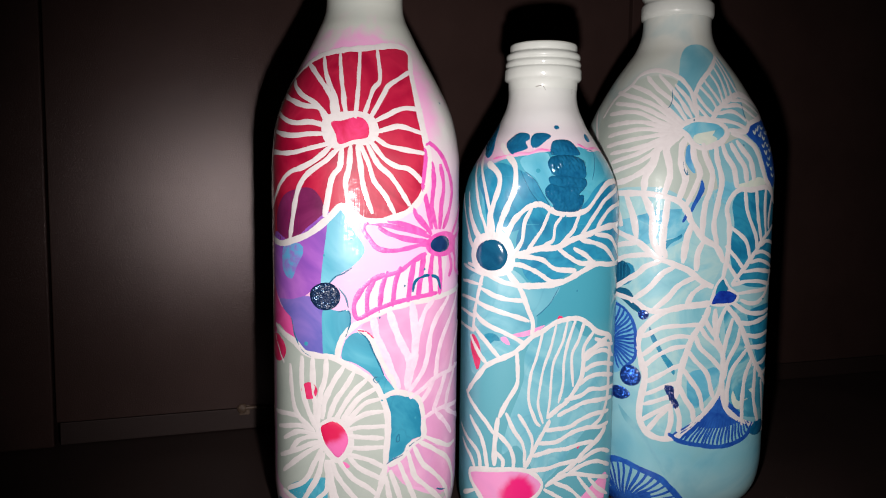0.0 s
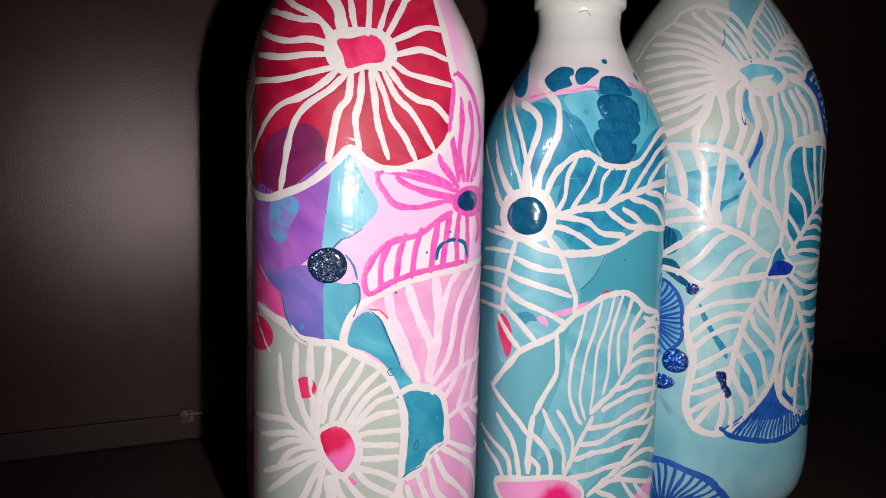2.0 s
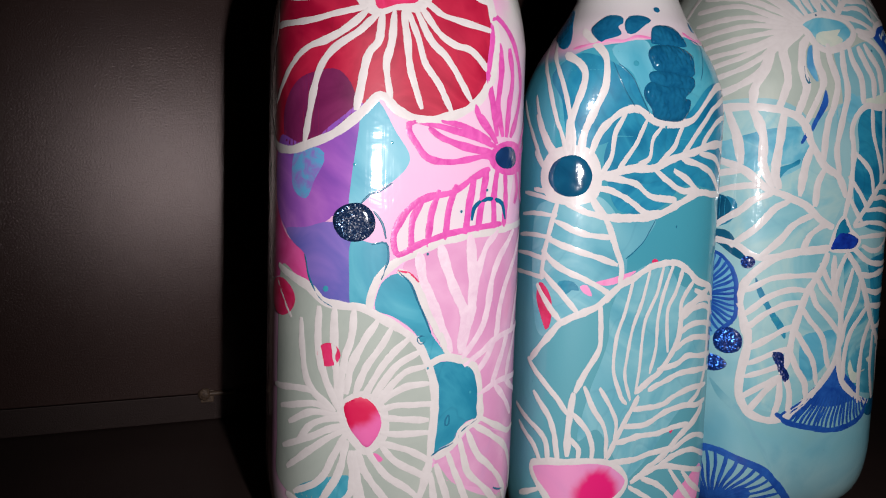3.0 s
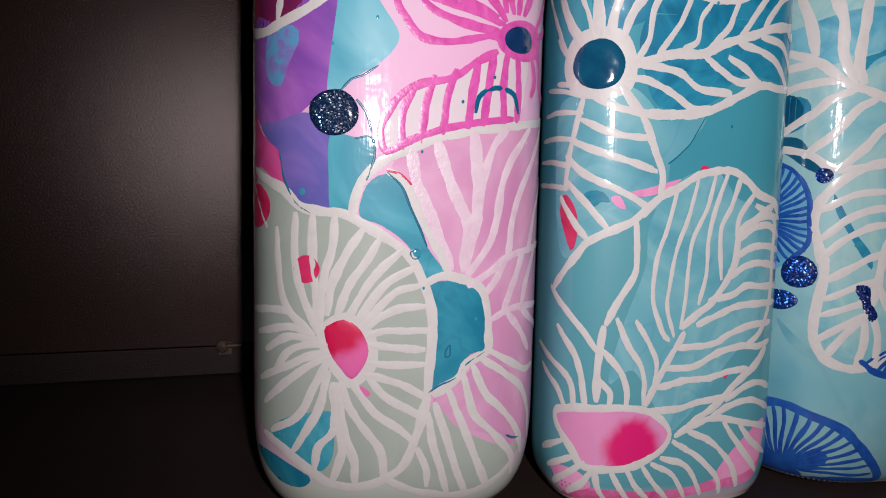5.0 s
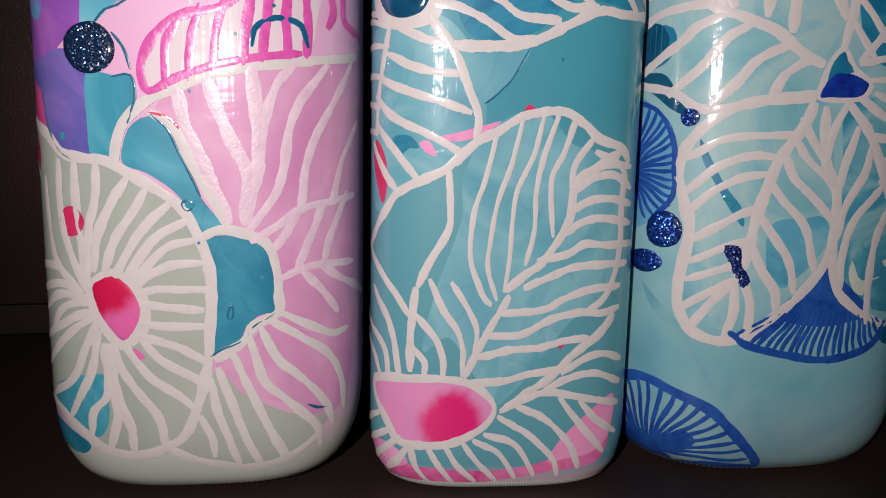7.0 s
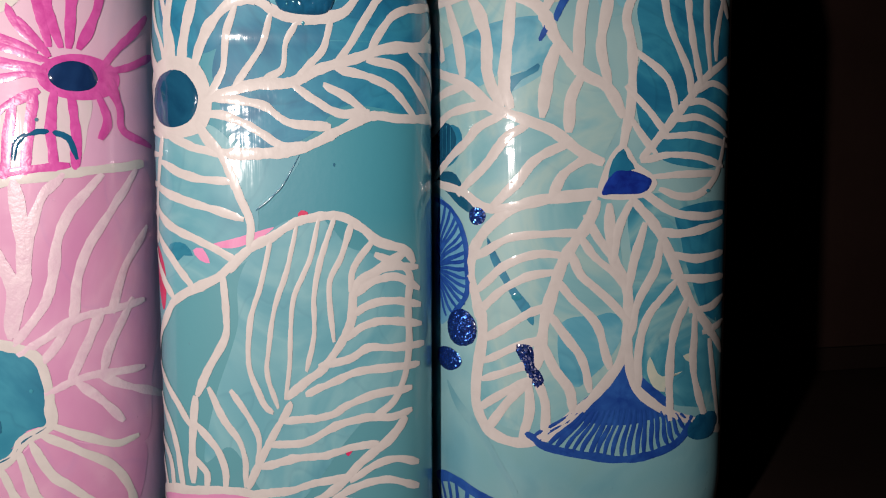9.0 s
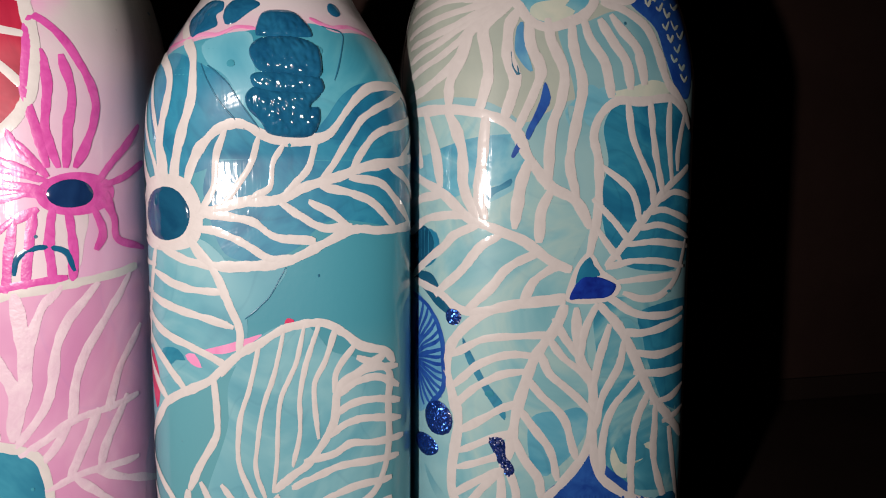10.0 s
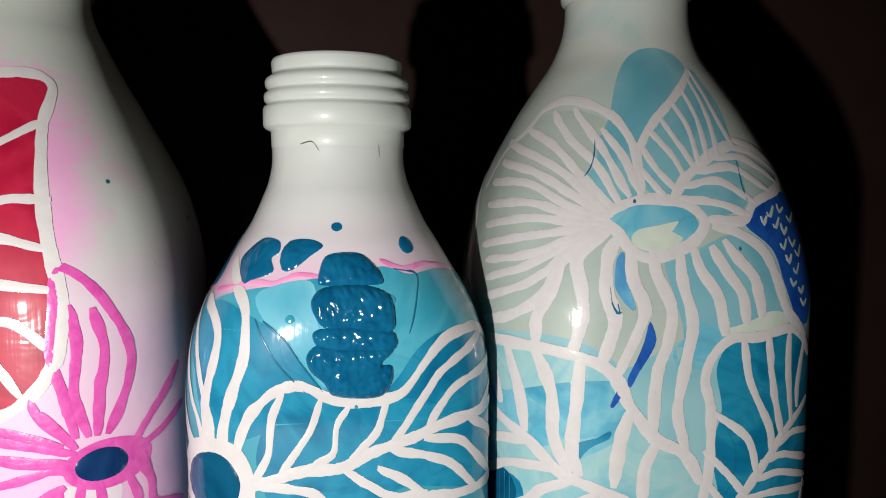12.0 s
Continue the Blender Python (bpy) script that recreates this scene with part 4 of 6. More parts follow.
stroke(SHORT, "ink_edge", PINKINK, 1.0, [(-53.5, 186.5), (-32, 189), (-20.5, 189), (-11, 191), (0.5, 190.5)])
stroke(SHORT, "ink_edge", PINKINK, 1.0, [(32.5, 194), (44, 192), (58, 192.5), (80, 190.5)])
m = patch(SHORT, "ink_drop", DEEPTEAL, [(-45, 193), (-44.5, 195.5), (-35.5, 199), (-24, 198.5), (-22, 196), (-25.5, 194.5), (-23, 191.5), (-32.5, 189.5), (-36.5, 188.5)], layer=3, dome=0.50, lumps=0.15)
m = patch(SHORT, "ink_drop", DEEPTEAL, [(-21, 195.5), (-17.5, 198.5), (-6, 199), (2, 197.5), (-5, 195), (-13, 192), (-18.5, 192)], layer=3, dome=0.50)
d = spot(SHORT, "ink_drop", DEEPTEAL, 9.7, 201.8, 3.5, 1, layer=3, dome=0.20, turn=0)
d = spot(SHORT, "ink_drop", DEEPTEAL, 50.1, 197.2, 4.5, 2, layer=3, dome=0.20, turn=0)
m = patch(SHORT, "ink_drop", DEEPTEAL, [(0.5, 189), (0.5, 191.5), (3.5, 195), (12.5, 196), (23.5, 195.5), (30.5, 192.5), (33, 189.5), (30.5, 188.5), (18, 188.5), (3.5, 188.5)], layer=3, dome=1.00, label="raised dark turquoise resin drop", lumps=0.35)
m = patch(SHORT, "ink_drop", DEEPTEAL, [(-2.5, 185), (1, 187.5), (9, 188.5), (23.5, 188.5), (34, 186.5), (36, 183), (35, 178), (28.5, 177.5), (17, 178.5), (4, 179), (-1, 182)], layer=4, dome=1.20, label="raised dark turquoise resin drop", lumps=0.60)
m = patch(SHORT, "ink_drop", DEEPTEAL, [(-1.5, 176.5), (0.5, 178.5), (12, 179), (25, 178.5), (35, 177.5), (35.5, 173.5), (23.5, 173), (3.5, 174)], layer=5, dome=0.90, label="raised dark turquoise resin drop", lumps=0.70)
m = patch(SHORT, "ink_drop", DEEPTEAL, [(-4.5, 172.5), (1, 175), (11.5, 174), (23.5, 174), (35, 173.5), (30, 170), (34.5, 169.5), (35, 165.5), (31, 162), (20, 161.5), (7, 162.5), (3, 165.5), (-3.5, 169)], layer=6, dome=1.20, label="raised dark turquoise resin drop", lumps=0.50)
stroke(SHORT, "ink_edge", INK, 0.5, [(-23, 180.5), (-13.5, 176), (-6.5, 170), (2, 163.5)])

# short bottle: flower and its leaves
stroke(SHORT, "petal_line", WHITE, 2.6, [(-52, 194), (-39, 188), (-31, 182.5), (-30, 173), (-35.5, 164), (-41, 156), (-42.5, 149)])
stroke(SHORT, "petal_line", WHITE, 2.5, [(-58, 185), (-44.5, 180), (-41.5, 174.5), (-45, 165.5), (-48.5, 158), (-48, 149.5)])
stroke(SHORT, "petal_line", WHITE, 1.7, [(-49, 147), (-54, 158.5), (-67, 177), (-103, 198)])
stroke(SHORT, "petal_line", WHITE, 1.7, [(-52.5, 144), (-62, 153), (-70.5, 163)])
stroke(SHORT, "petal_line", WHITE, 1.7, [(-46, 148), (-47.5, 160.5), (-56, 176.5), (-82, 194.5)])
stroke(SHORT, "petal_line", WHITE, 1.7, [(-53, 139.5), (-61, 142.5), (-70.5, 149.5)])
stroke(SHORT, "petal_line", WHITE, 1.7, [(-53, 136.5), (-60.5, 135), (-70, 135.5)])
m = patch(SHORT, "leaf", DTEAL, [(-28, 141), (-30, 147.5), (-26.5, 155), (-19, 161.5), (-10.5, 164.5), (0.5, 163), (12.5, 160.5), (23.5, 160), (31.5, 162.5), (38, 167), (45.5, 173.5), (57.5, 177), (85, 177), (104.5, 173.5), (104.5, 168.5), (106, 151), (106, 133.5), (52, 138.5), (39, 138), (31.5, 135), (23, 131), (11.5, 128.5), (-3.5, 127.5), (-16, 128), (-23, 131.5)], label="dark turquoise leaf with white veins")
stroke(SHORT, "outline", WHITE, 2.5, [(-37.5, 148), (-33, 156), (-24, 162), (-16, 164.5), (-7, 165), (4.5, 162), (18.5, 160.5), (32, 161), (40.5, 163), (47.5, 169.5), (56, 175), (66.5, 176.5), (77, 176), (90, 171), (91.5, 163)], on=m)
stroke(SHORT, "outline", WHITE, 2.5, [(-37, 134), (-31, 128), (-24, 126), (-4, 126), (16.5, 127), (38, 132), (52, 136), (65, 135.5), (85, 136.5)], on=m)
stroke(SHORT, "midrib", WHITE, 2.7, [(-34, 140), (-23, 142), (-8.5, 144), (12, 144.5), (28.5, 148), (46, 151), (60, 154), (86.5, 156.5)], on=m)
stroke(SHORT, "vein", WHITE, 2.15, [(-17.5, 162.5), (-23.5, 156), (-25, 148), (-30.5, 142)], on=m)
stroke(SHORT, "vein", WHITE, 2.15, [(0.5, 161), (-6, 153.5), (-13.5, 148), (-19, 144)], on=m)
stroke(SHORT, "vein", WHITE, 2.15, [(14.5, 159), (8.5, 154.5), (6.5, 148), (-3, 145.5)], on=m)
stroke(SHORT, "vein", WHITE, 2.15, [(33.5, 160), (30.5, 153.5), (21.5, 148.5), (16, 146)], on=m)
stroke(SHORT, "vein", WHITE, 2.15, [(77.5, 175), (57, 168.5), (50, 162.5), (44.5, 155.5), (37, 149.5)], on=m)
stroke(SHORT, "vein", WHITE, 2.15, [(90.5, 168.5), (64, 164), (57, 159.5), (52.5, 153.5)], on=m)
stroke(SHORT, "vein", WHITE, 2.15, [(86, 162), (75, 156.5)], on=m)
stroke(SHORT, "vein", WHITE, 2.15, [(-33, 136.5), (-23.5, 135.5), (-11, 132.5), (5.5, 128), (20.5, 128)], on=m)
stroke(SHORT, "vein", WHITE, 2.15, [(-30, 140.5), (-15.5, 139.5), (-3.5, 138), (9.5, 134), (31.5, 133)], on=m)
stroke(SHORT, "vein", WHITE, 2.15, [(12, 144), (26.5, 139.5), (38, 136.5), (49.5, 137)], on=m)
stroke(SHORT, "vein", WHITE, 2.15, [(32, 143.5), (42.5, 140.5), (49.5, 137)], on=m)
stroke(SHORT, "vein", WHITE, 2.15, [(38.5, 148), (52.5, 146), (61.5, 143), (69.5, 137)], on=m)
stroke(SHORT, "vein", WHITE, 2.15, [(52.5, 150.5), (64, 149), (73, 143), (83.5, 136)], on=m)
stroke(SHORT, "vein", WHITE, 2.15, [(69.5, 153.5), (80.5, 149), (91, 144)], on=m)
m = patch(SHORT, "leaf", LTEAL, [(-45.5, 132), (-32, 133.5), (-18.5, 126), (-10, 115), (-11, 101.5), (-22, 95.5), (-36, 92), (-48, 87), (-59, 81), (-65.5, 89), (-69.5, 112.5), (-66, 129)], label="turquoise leaf with white veins")
stroke(SHORT, "vein", WHITE, 2.1, [(-48, 130.5), (-38, 127.5), (-27, 126)], on=m)
stroke(SHORT, "vein", WHITE, 2.1, [(-52, 123.5), (-40.5, 120), (-24, 118.5)], on=m)
stroke(SHORT, "vein", WHITE, 2.1, [(-56, 117), (-42, 113.5), (-19, 109)], on=m)
stroke(SHORT, "vein", WHITE, 2.1, [(-59.5, 112), (-50, 107), (-34, 102), (-22, 98)], on=m)
stroke(SHORT, "vein", WHITE, 2.1, [(-59, 104.5), (-49.5, 98), (-41.5, 91.5)], on=m)
stroke(SHORT, "midrib", WHITE, 2.0, [(-53, 131), (-56, 122.5), (-59.5, 112), (-61, 102)], on=m)
stroke(SHORT, "outline", WHITE, 2.8, [(-36.5, 133.5), (-26, 124.5), (-19, 115), (-13.5, 107.5), (-15, 100.5)], on=m)
q = patch(SHORT, "ink_pool", PINKINK, [(-32, 102), (-19.5, 104), (-13, 105), (-0.5, 106.5), (-11, 103), (-23.5, 101)], layer=2)
q = patch(SHORT, "ink_pool", PINKINK, [(-40, 100.5), (-36, 101), (-33, 97), (-37.5, 98)], layer=2)
q = patch(SHORT, "ink_pool", TEALD, [(-51.5, 101), (-48, 102.5), (-43, 102), (-40, 99), (-44, 99), (-48, 97)], layer=1)
q = patch(SHORT, "red_spot", ROSE, [(-62, 101), (-57.5, 99.5), (-54, 94.5), (-54, 87), (-56.5, 83.5), (-60.5, 89), (-64, 95.5)], layer=2)
stroke(SHORT, "vein", WHITE, 2.1, [(-62.5, 99), (-56.5, 93.5), (-50.5, 88.5)])
q = patch(SHORT, "light_pool", LTEAL, [(-26.5, 124), (-14.5, 124), (15.5, 125.5), (6, 118), (-9, 111.5), (-12.5, 108), (-18.5, 116)])
stroke(SHORT, "ink_edge", INK, 0.5, [(15.5, 125.5), (6, 118), (-2.5, 114), (-10.5, 111)])
d = patch(SHORT, "flower_eye", WHITE, [(-64.5, 140), (-59.5, 148.5), (-47.5, 151.5), (-36, 149.5), (-30.5, 141), (-33.5, 132.5), (-46.5, 130), (-58.5, 132)], layer=4)
d = patch(SHORT, "flower_eye", NAVYTEAL, [(-59, 140), (-55.5, 145.5), (-47.5, 148), (-40.5, 146.5), (-36, 141), (-39, 135), (-47, 133), (-55, 135)], layer=6, dome=0.40, label="dark blue flower eye")

# short bottle: large leaf
m = patch(SHORT, "large_leaf", LTEAL, [(-12.5, 36), (-26, 47), (-37.5, 43), (-32, 61), (-24.5, 74), (-21, 81.5), (-20.5, 92), (-12, 101), (0, 106.5), (12.5, 109), (25.5, 109.5), (34, 106), (42, 101), (53, 99), (67, 94), (67, 84.5), (67, 70), (61.5, 59), (49.5, 54), (39, 47.5), (24, 37), (9.5, 30), (-1, 27.5)], label="large turquoise leaf with white veins")
stroke(SHORT, "outline", WHITE, 2.4, [(-24.5, 95), (-14, 101), (-1.5, 104), (14, 108), (35.5, 109.5), (47, 106.5), (54.5, 102.5), (65.5, 100), (70, 96)], on=m)
stroke(SHORT, "outline", WHITE, 2.1, [(53, 99), (67, 94), (67, 84.5), (67, 70), (61.5, 59), (51.5, 53.5)], on=m)
stroke(SHORT, "outline", WHITE, 2.4, [(66, 53), (59, 47.5), (46.5, 41.5), (35.5, 35.5), (22, 31), (6, 26)], on=m)
stroke(SHORT, "outline", WHITE, 2.4, [(-40.5, 61), (-41.5, 55), (-42.5, 46.5), (-42.5, 36.5)], on=m)
stroke(SHORT, "outline", WHITE, 2.4, [(-27.5, 93.5), (-26.5, 83), (-27, 77), (-33.5, 70), (-40, 61)], on=m)
stroke(SHORT, "outline", WHITE, 2.4, [(-67.5, 70.5), (-54.5, 81.5), (-49, 86.5), (-40, 90), (-29, 93.5), (-22, 97.5), (-14, 101)], on=m)
stroke(SHORT, "midrib", WHITE, 2.6, [(65.5, 99), (54, 94.5), (44.5, 90), (41.5, 79.5), (30, 69.5), (17, 64.5), (5, 60.5)], on=m)
stroke(SHORT, "midrib", WHITE, 2.7, [(8.5, 59), (-1.5, 51.5), (-9.5, 44.5), (-18, 35.5)], on=m)
stroke(SHORT, "vein", WHITE, 2.05, [(-3, 102.5), (-8.5, 91.5), (-14, 83.5), (-16, 75.5), (-15.5, 68), (-8.5, 59), (-5, 57)], on=m)
stroke(SHORT, "vein", WHITE, 2.05, [(12.5, 105.5), (6.5, 94.5), (-1, 85), (-5, 74), (-6, 66.5), (-1, 59)], on=m)
stroke(SHORT, "vein", WHITE, 2.05, [(25.5, 107), (20.5, 97.5), (11, 88), (8.5, 79.5), (7.5, 69.5), (5, 61.5)], on=m)
stroke(SHORT, "vein", WHITE, 2.05, [(34, 108), (27, 97.5), (23, 88), (22.5, 77), (18.5, 69)], on=m)
stroke(SHORT, "vein", WHITE, 2.05, [(43, 107), (38, 98.5), (32, 92), (32, 84), (33.5, 77)], on=m)
stroke(SHORT, "vein", WHITE, 2.05, [(51.5, 102), (44, 95.5), (42.5, 90.5)], on=m)
stroke(SHORT, "vein", WHITE, 2.05, [(54.5, 94.5), (60.5, 95.5), (70, 95)], on=m)
stroke(SHORT, "vein", WHITE, 2.05, [(45, 88.5), (54, 92), (62.5, 92.5), (71, 89.5)], on=m)
stroke(SHORT, "vein", WHITE, 2.05, [(44, 83), (52, 85.5), (61.5, 86), (71.5, 84.5)], on=m)
stroke(SHORT, "vein", WHITE, 2.05, [(40.5, 76.5), (50, 80), (59.5, 80.5), (72, 79)], on=m)
stroke(SHORT, "vein", WHITE, 2.05, [(27, 69), (41, 70.5), (50.5, 73.5), (60, 73), (73.5, 73)], on=m)
stroke(SHORT, "vein", WHITE, 2.05, [(19, 61.5), (34, 64.5), (45.5, 67), (58, 67.5), (70.5, 67.5)], on=m)
stroke(SHORT, "vein", WHITE, 2.05, [(-67.5, 70.5), (-56.5, 64), (-49, 58.5), (-44.5, 54)], on=m)
stroke(SHORT, "vein", WHITE, 2.05, [(5, 54), (30, 55), (41, 58), (53.5, 60.5), (66.5, 61)], on=m)
stroke(SHORT, "vein", WHITE, 2.05, [(-3, 47.5), (17, 48), (33.5, 52), (48.5, 54), (59.5, 53.5), (66.5, 54.5)], on=m)
stroke(SHORT, "vein", WHITE, 2.05, [(-9.5, 41.5), (10, 43.5), (28, 44), (42, 46), (52, 46.5)], on=m)
stroke(SHORT, "vein", WHITE, 2.05, [(-15, 34), (5.5, 34.5), (23.5, 36.5), (40, 37.5)], on=m)
stroke(SHORT, "vein", WHITE, 2.05, [(-61.5, 58.5), (-53, 51.5), (-49.5, 44.5), (-47.5, 36)], on=m)
stroke(SHORT, "vein", WHITE, 2.05, [(-80, 51), (-60.5, 46), (-54, 41.5), (-52.5, 35.5)], on=m)
stroke(SHORT, "vein", WHITE, 2.05, [(-75, 44.5), (-62, 39.5), (-57.5, 34.5)], on=m)
stroke(SHORT, "vein", WHITE, 2.05, [(-39, 52), (-32, 46.5), (-28.5, 40.5), (-28.5, 36.5)], on=m)
stroke(SHORT, "vein", WHITE, 2.05, [(-34, 62), (-28.5, 54.5), (-22, 49), (-19, 43.5), (-19, 37.5)], on=m)
stroke(SHORT, "vein", WHITE, 2.05, [(-24, 61.5), (-16.5, 55), (-11.5, 49), (-12.5, 43)], on=m)
stroke(SHORT, "vein", WHITE, 2.05, [(-40, 42.5), (-36.5, 39.5), (-36.5, 36.5)], on=m)
q = patch(SHORT, "red_spot", ROSE, [(39, 45), (42.5, 47), (43.5, 46), (40.5, 43.5)], layer=2)
q = patch(SHORT, "red_spot", ROSE, [(14, 109.5), (16, 111), (20, 110.5), (19.5, 109.5)], layer=2)

# short bottle: pink heart and foot
m = patch(SHORT, "foot_band", FOOTPINK, [(-62.5, 9), (-44.5, 8.5), (-32, 8), (-3, 7.5), (26, 9), (44, 12.5), (60, 17), (67, 29), (66.5, 15.5), (62.5, 8.5), (46, 7), (25, 5.5), (-19, 2.5), (-68.5, 0), (-58, 5.5)])
q = patch(SHORT, "pink_patch", PINKINK, [(36.5, 10), (43.5, 17.5), (67, 29), (67, 18), (59, 12), (44.5, 10.5)], layer=5)
q = patch(SHORT, "pink_patch", PINKINK, [(-64.5, 13.5), (-51, 14), (-44, 9), (-58.5, 5.5), (-61.5, 8.5)], layer=1)
m = patch(SHORT, "pink_heart", HEARTPINK, [(-61.5, 32), (-52.5, 34), (-43.5, 34.5), (-30, 35), (-16.5, 34), (-5, 30.5), (0.5, 26.5), (-4, 22), (-15.5, 18), (-28, 15.5), (-40.5, 15), (-48, 16), (-53, 21), (-61.5, 28)], layer=2, label="pink heart at the foot of the leaf")
stroke(SHORT, "outline", WHITE, 2.2, [(-61.5, 32), (-52.5, 34), (-43.5, 34.5), (-30, 35), (-16.5, 34), (-5, 30.5), (0.5, 26.5), (-4, 22), (-15.5, 18), (-28, 15.5), (-40.5, 15), (-48, 16), (-53, 21), (-61.5, 28)], closed=True, on=m)
stroke(SHORT, "vein", WHITE, 2.0, [(-42, 13.5), (-41, 8.5), (-38, 3.5)], on=m)
stroke(SHORT, "vein", WHITE, 2.0, [(-34, 13.5), (-30.5, 9), (-26, 4)], on=m)
stroke(SHORT, "vein", WHITE, 2.0, [(-26, 14), (-21, 9), (-13, 4.5)], on=m)
stroke(SHORT, "vein", WHITE, 2.0, [(-16.5, 15), (-10, 10.5), (1.5, 4.5)], on=m)
stroke(SHORT, "vein", WHITE, 2.0, [(-10.5, 16.5), (4, 13), (15.5, 5.5)], on=m)
stroke(SHORT, "vein", WHITE, 2.0, [(-4, 18.5), (15, 15.5), (28, 6.5)], on=m)
stroke(SHORT, "vein", WHITE, 2.0, [(4.5, 23.5), (23.5, 18.5), (38, 11.5), (42.5, 6.5)], on=m)
stroke(SHORT, "vein", WHITE, 2.0, [(15.5, 27), (33.5, 23), (46.5, 15.5), (52.5, 8.5)], on=m)
stroke(SHORT, "vein", WHITE, 2.0, [(42, 28.5), (53, 20), (63, 12.5)], on=m)
stroke(SHORT, "vein", WHITE, 2.0, [(52.5, 27), (60, 21.5), (69, 17.5)], on=m)
stroke(SHORT, "vein", WHITE, 2.0, [(-59, 22), (-71, 18)], on=m)
stroke(SHORT, "vein", WHITE, 2.0, [(-53.5, 17.5), (-66, 13)], on=m)
stroke(SHORT, "vein", WHITE, 2.0, [(-48, 16), (-56, 11.5), (-63, 8)], on=m)
stroke(SHORT, "vein", WHITE, 2.0, [(-44, 13.5), (-48.5, 9.5), (-55, 6)], on=m)
stroke(SHORT, "vein", WHITE, 2.0, [(6, 26), (22.5, 29.5), (36, 31), (55, 28.5), (69.5, 26)], on=m)
stroke(SHORT, "vein", WHITE, 2.0, [(32.5, 31.5), (43, 34.5), (57, 36), (70, 32.5)], on=m)
stroke(SHORT, "vein", WHITE, 2.0, [(43, 37), (52.5, 40.5), (61, 41.5), (70, 39.5)], on=m)

# blue bottle: top flower
m = patch(BLUE, "pale_flower", MISTY, [(-12, 206), (-7, 208.5), (-5.5, 216.5), (-10, 223.5), (-20.5, 229.5), (-38, 231.5), (-59, 227.5), (-77, 218), (-80, 204), (-69.5, 186.5), (-59, 172.5), (-43.5, 173.5), (-31, 174), (-21.5, 173), (-14, 170), (-8, 166.5), (-1.5, 169), (7.5, 173), (16.5, 173.5), (24, 175), (33.5, 176.5), (44.5, 176), (41.5, 188), (36.5, 196.5), (27.5, 200.5), (16.5, 201.5), (8, 206)], label="pale green flower with white rays")
q = patch(BLUE, "ink_pool", SKY, [(-16, 229), (-13.5, 241.5), (-5, 247.5), (12, 249), (26.5, 246.5), (28, 242), (15, 236.5), (0.5, 227), (-5, 218.5), (-4, 210.5), (-8.5, 207.5), (-15.5, 205.5), (-21, 209.5), (-22.5, 213), (-19, 216.5), (-19, 223)], layer=1, label="sky blue ink pool on the shoulder")
q = patch(BLUE, "top_leaf", SKY, [(-5.5, 216), (-4.5, 221.5), (3.5, 228.5), (19.5, 238), (33, 243), (37, 237), (38, 230.5), (36, 223), (36, 220), (34, 213), (33, 206.5), (22, 203.5), (13, 204.5), (9.5, 208), (-1, 209.5)], layer=2, label="sky blue leaf with white veins")
q = patch(BLUE, "ink_wash", SKY, [(3, 193), (12, 195), (25, 199), (35, 195), (39.5, 186.5), (41.5, 178), (32, 176), (21, 174), (14.5, 164), (6.5, 164), (9, 173), (6, 183.5)], layer=1)
q = patch(BLUE, "ink_pool", SKYD, [(14, 177.5), (17, 176.5), (21, 173.5), (18.5, 171), (14.5, 165.5), (10.5, 170), (6.5, 171.5), (7.5, 165.5), (5.5, 170), (10, 174)], layer=2)
q = patch(BLUE, "ink_pool", MILK, [(20, 175), (29, 177), (37, 179.5), (43.5, 178), (42.5, 175), (32, 174.5), (24, 173.5)], layer=3)
stroke(BLUE, "outline", WHITE, 2.2, [(-5, 214.5), (-3.5, 221.5), (3.5, 228.5), (15.5, 235), (31, 243)], on=m)
stroke(BLUE, "outline", WHITE, 1.9, [(31, 243), (32.5, 235), (33.5, 228.5), (35, 222.5)], on=m)
stroke(BLUE, "midrib", WHITE, 2.4, [(6.5, 208), (11.5, 213), (18, 216.5), (25.5, 220), (36, 222.5)], on=m)
stroke(BLUE, "vein", WHITE, 1.7, [(-4.5, 216), (-0.5, 212.5), (4.5, 208)], on=m)
stroke(BLUE, "vein", WHITE, 1.7, [(-2.5, 220.5), (2, 215), (8, 210.5)], on=m)
stroke(BLUE, "vein", WHITE, 1.7, [(1, 225), (7.5, 219.5), (11, 214.5)], on=m)
stroke(BLUE, "vein", WHITE, 1.7, [(6, 228.5), (11.5, 222), (16, 216)], on=m)
stroke(BLUE, "vein", WHITE, 1.7, [(13, 232.5), (17, 226.5), (18, 217)], on=m)
stroke(BLUE, "vein", WHITE, 1.7, [(20, 236.5), (22.5, 229), (22, 219)], on=m)
stroke(BLUE, "vein", WHITE, 1.7, [(27, 240), (28.5, 231), (27, 220.5)], on=m)
stroke(BLUE, "vein", WHITE, 1.9, [(10.5, 208), (21.5, 207), (31, 204.5)], on=m)
stroke(BLUE, "vein", WHITE, 1.9, [(12.5, 211.5), (24, 212.5), (34.5, 208)], on=m)
stroke(BLUE, "vein", WHITE, 1.9, [(18, 215), (30.5, 216), (43, 211)], on=m)
stroke(BLUE, "vein", WHITE, 1.9, [(25.5, 218.5), (37.5, 218.5), (50, 213.5)], on=m)
stroke(BLUE, "vein", WHITE, 1.9, [(32.5, 221.5), (44.5, 220), (56, 215)], on=m)
stroke(BLUE, "outline", WHITE, 2.3, [(36, 223.5), (49, 220.5), (58.5, 215), (52, 211), (36.5, 207), (30, 202.5), (18, 203)], on=m)
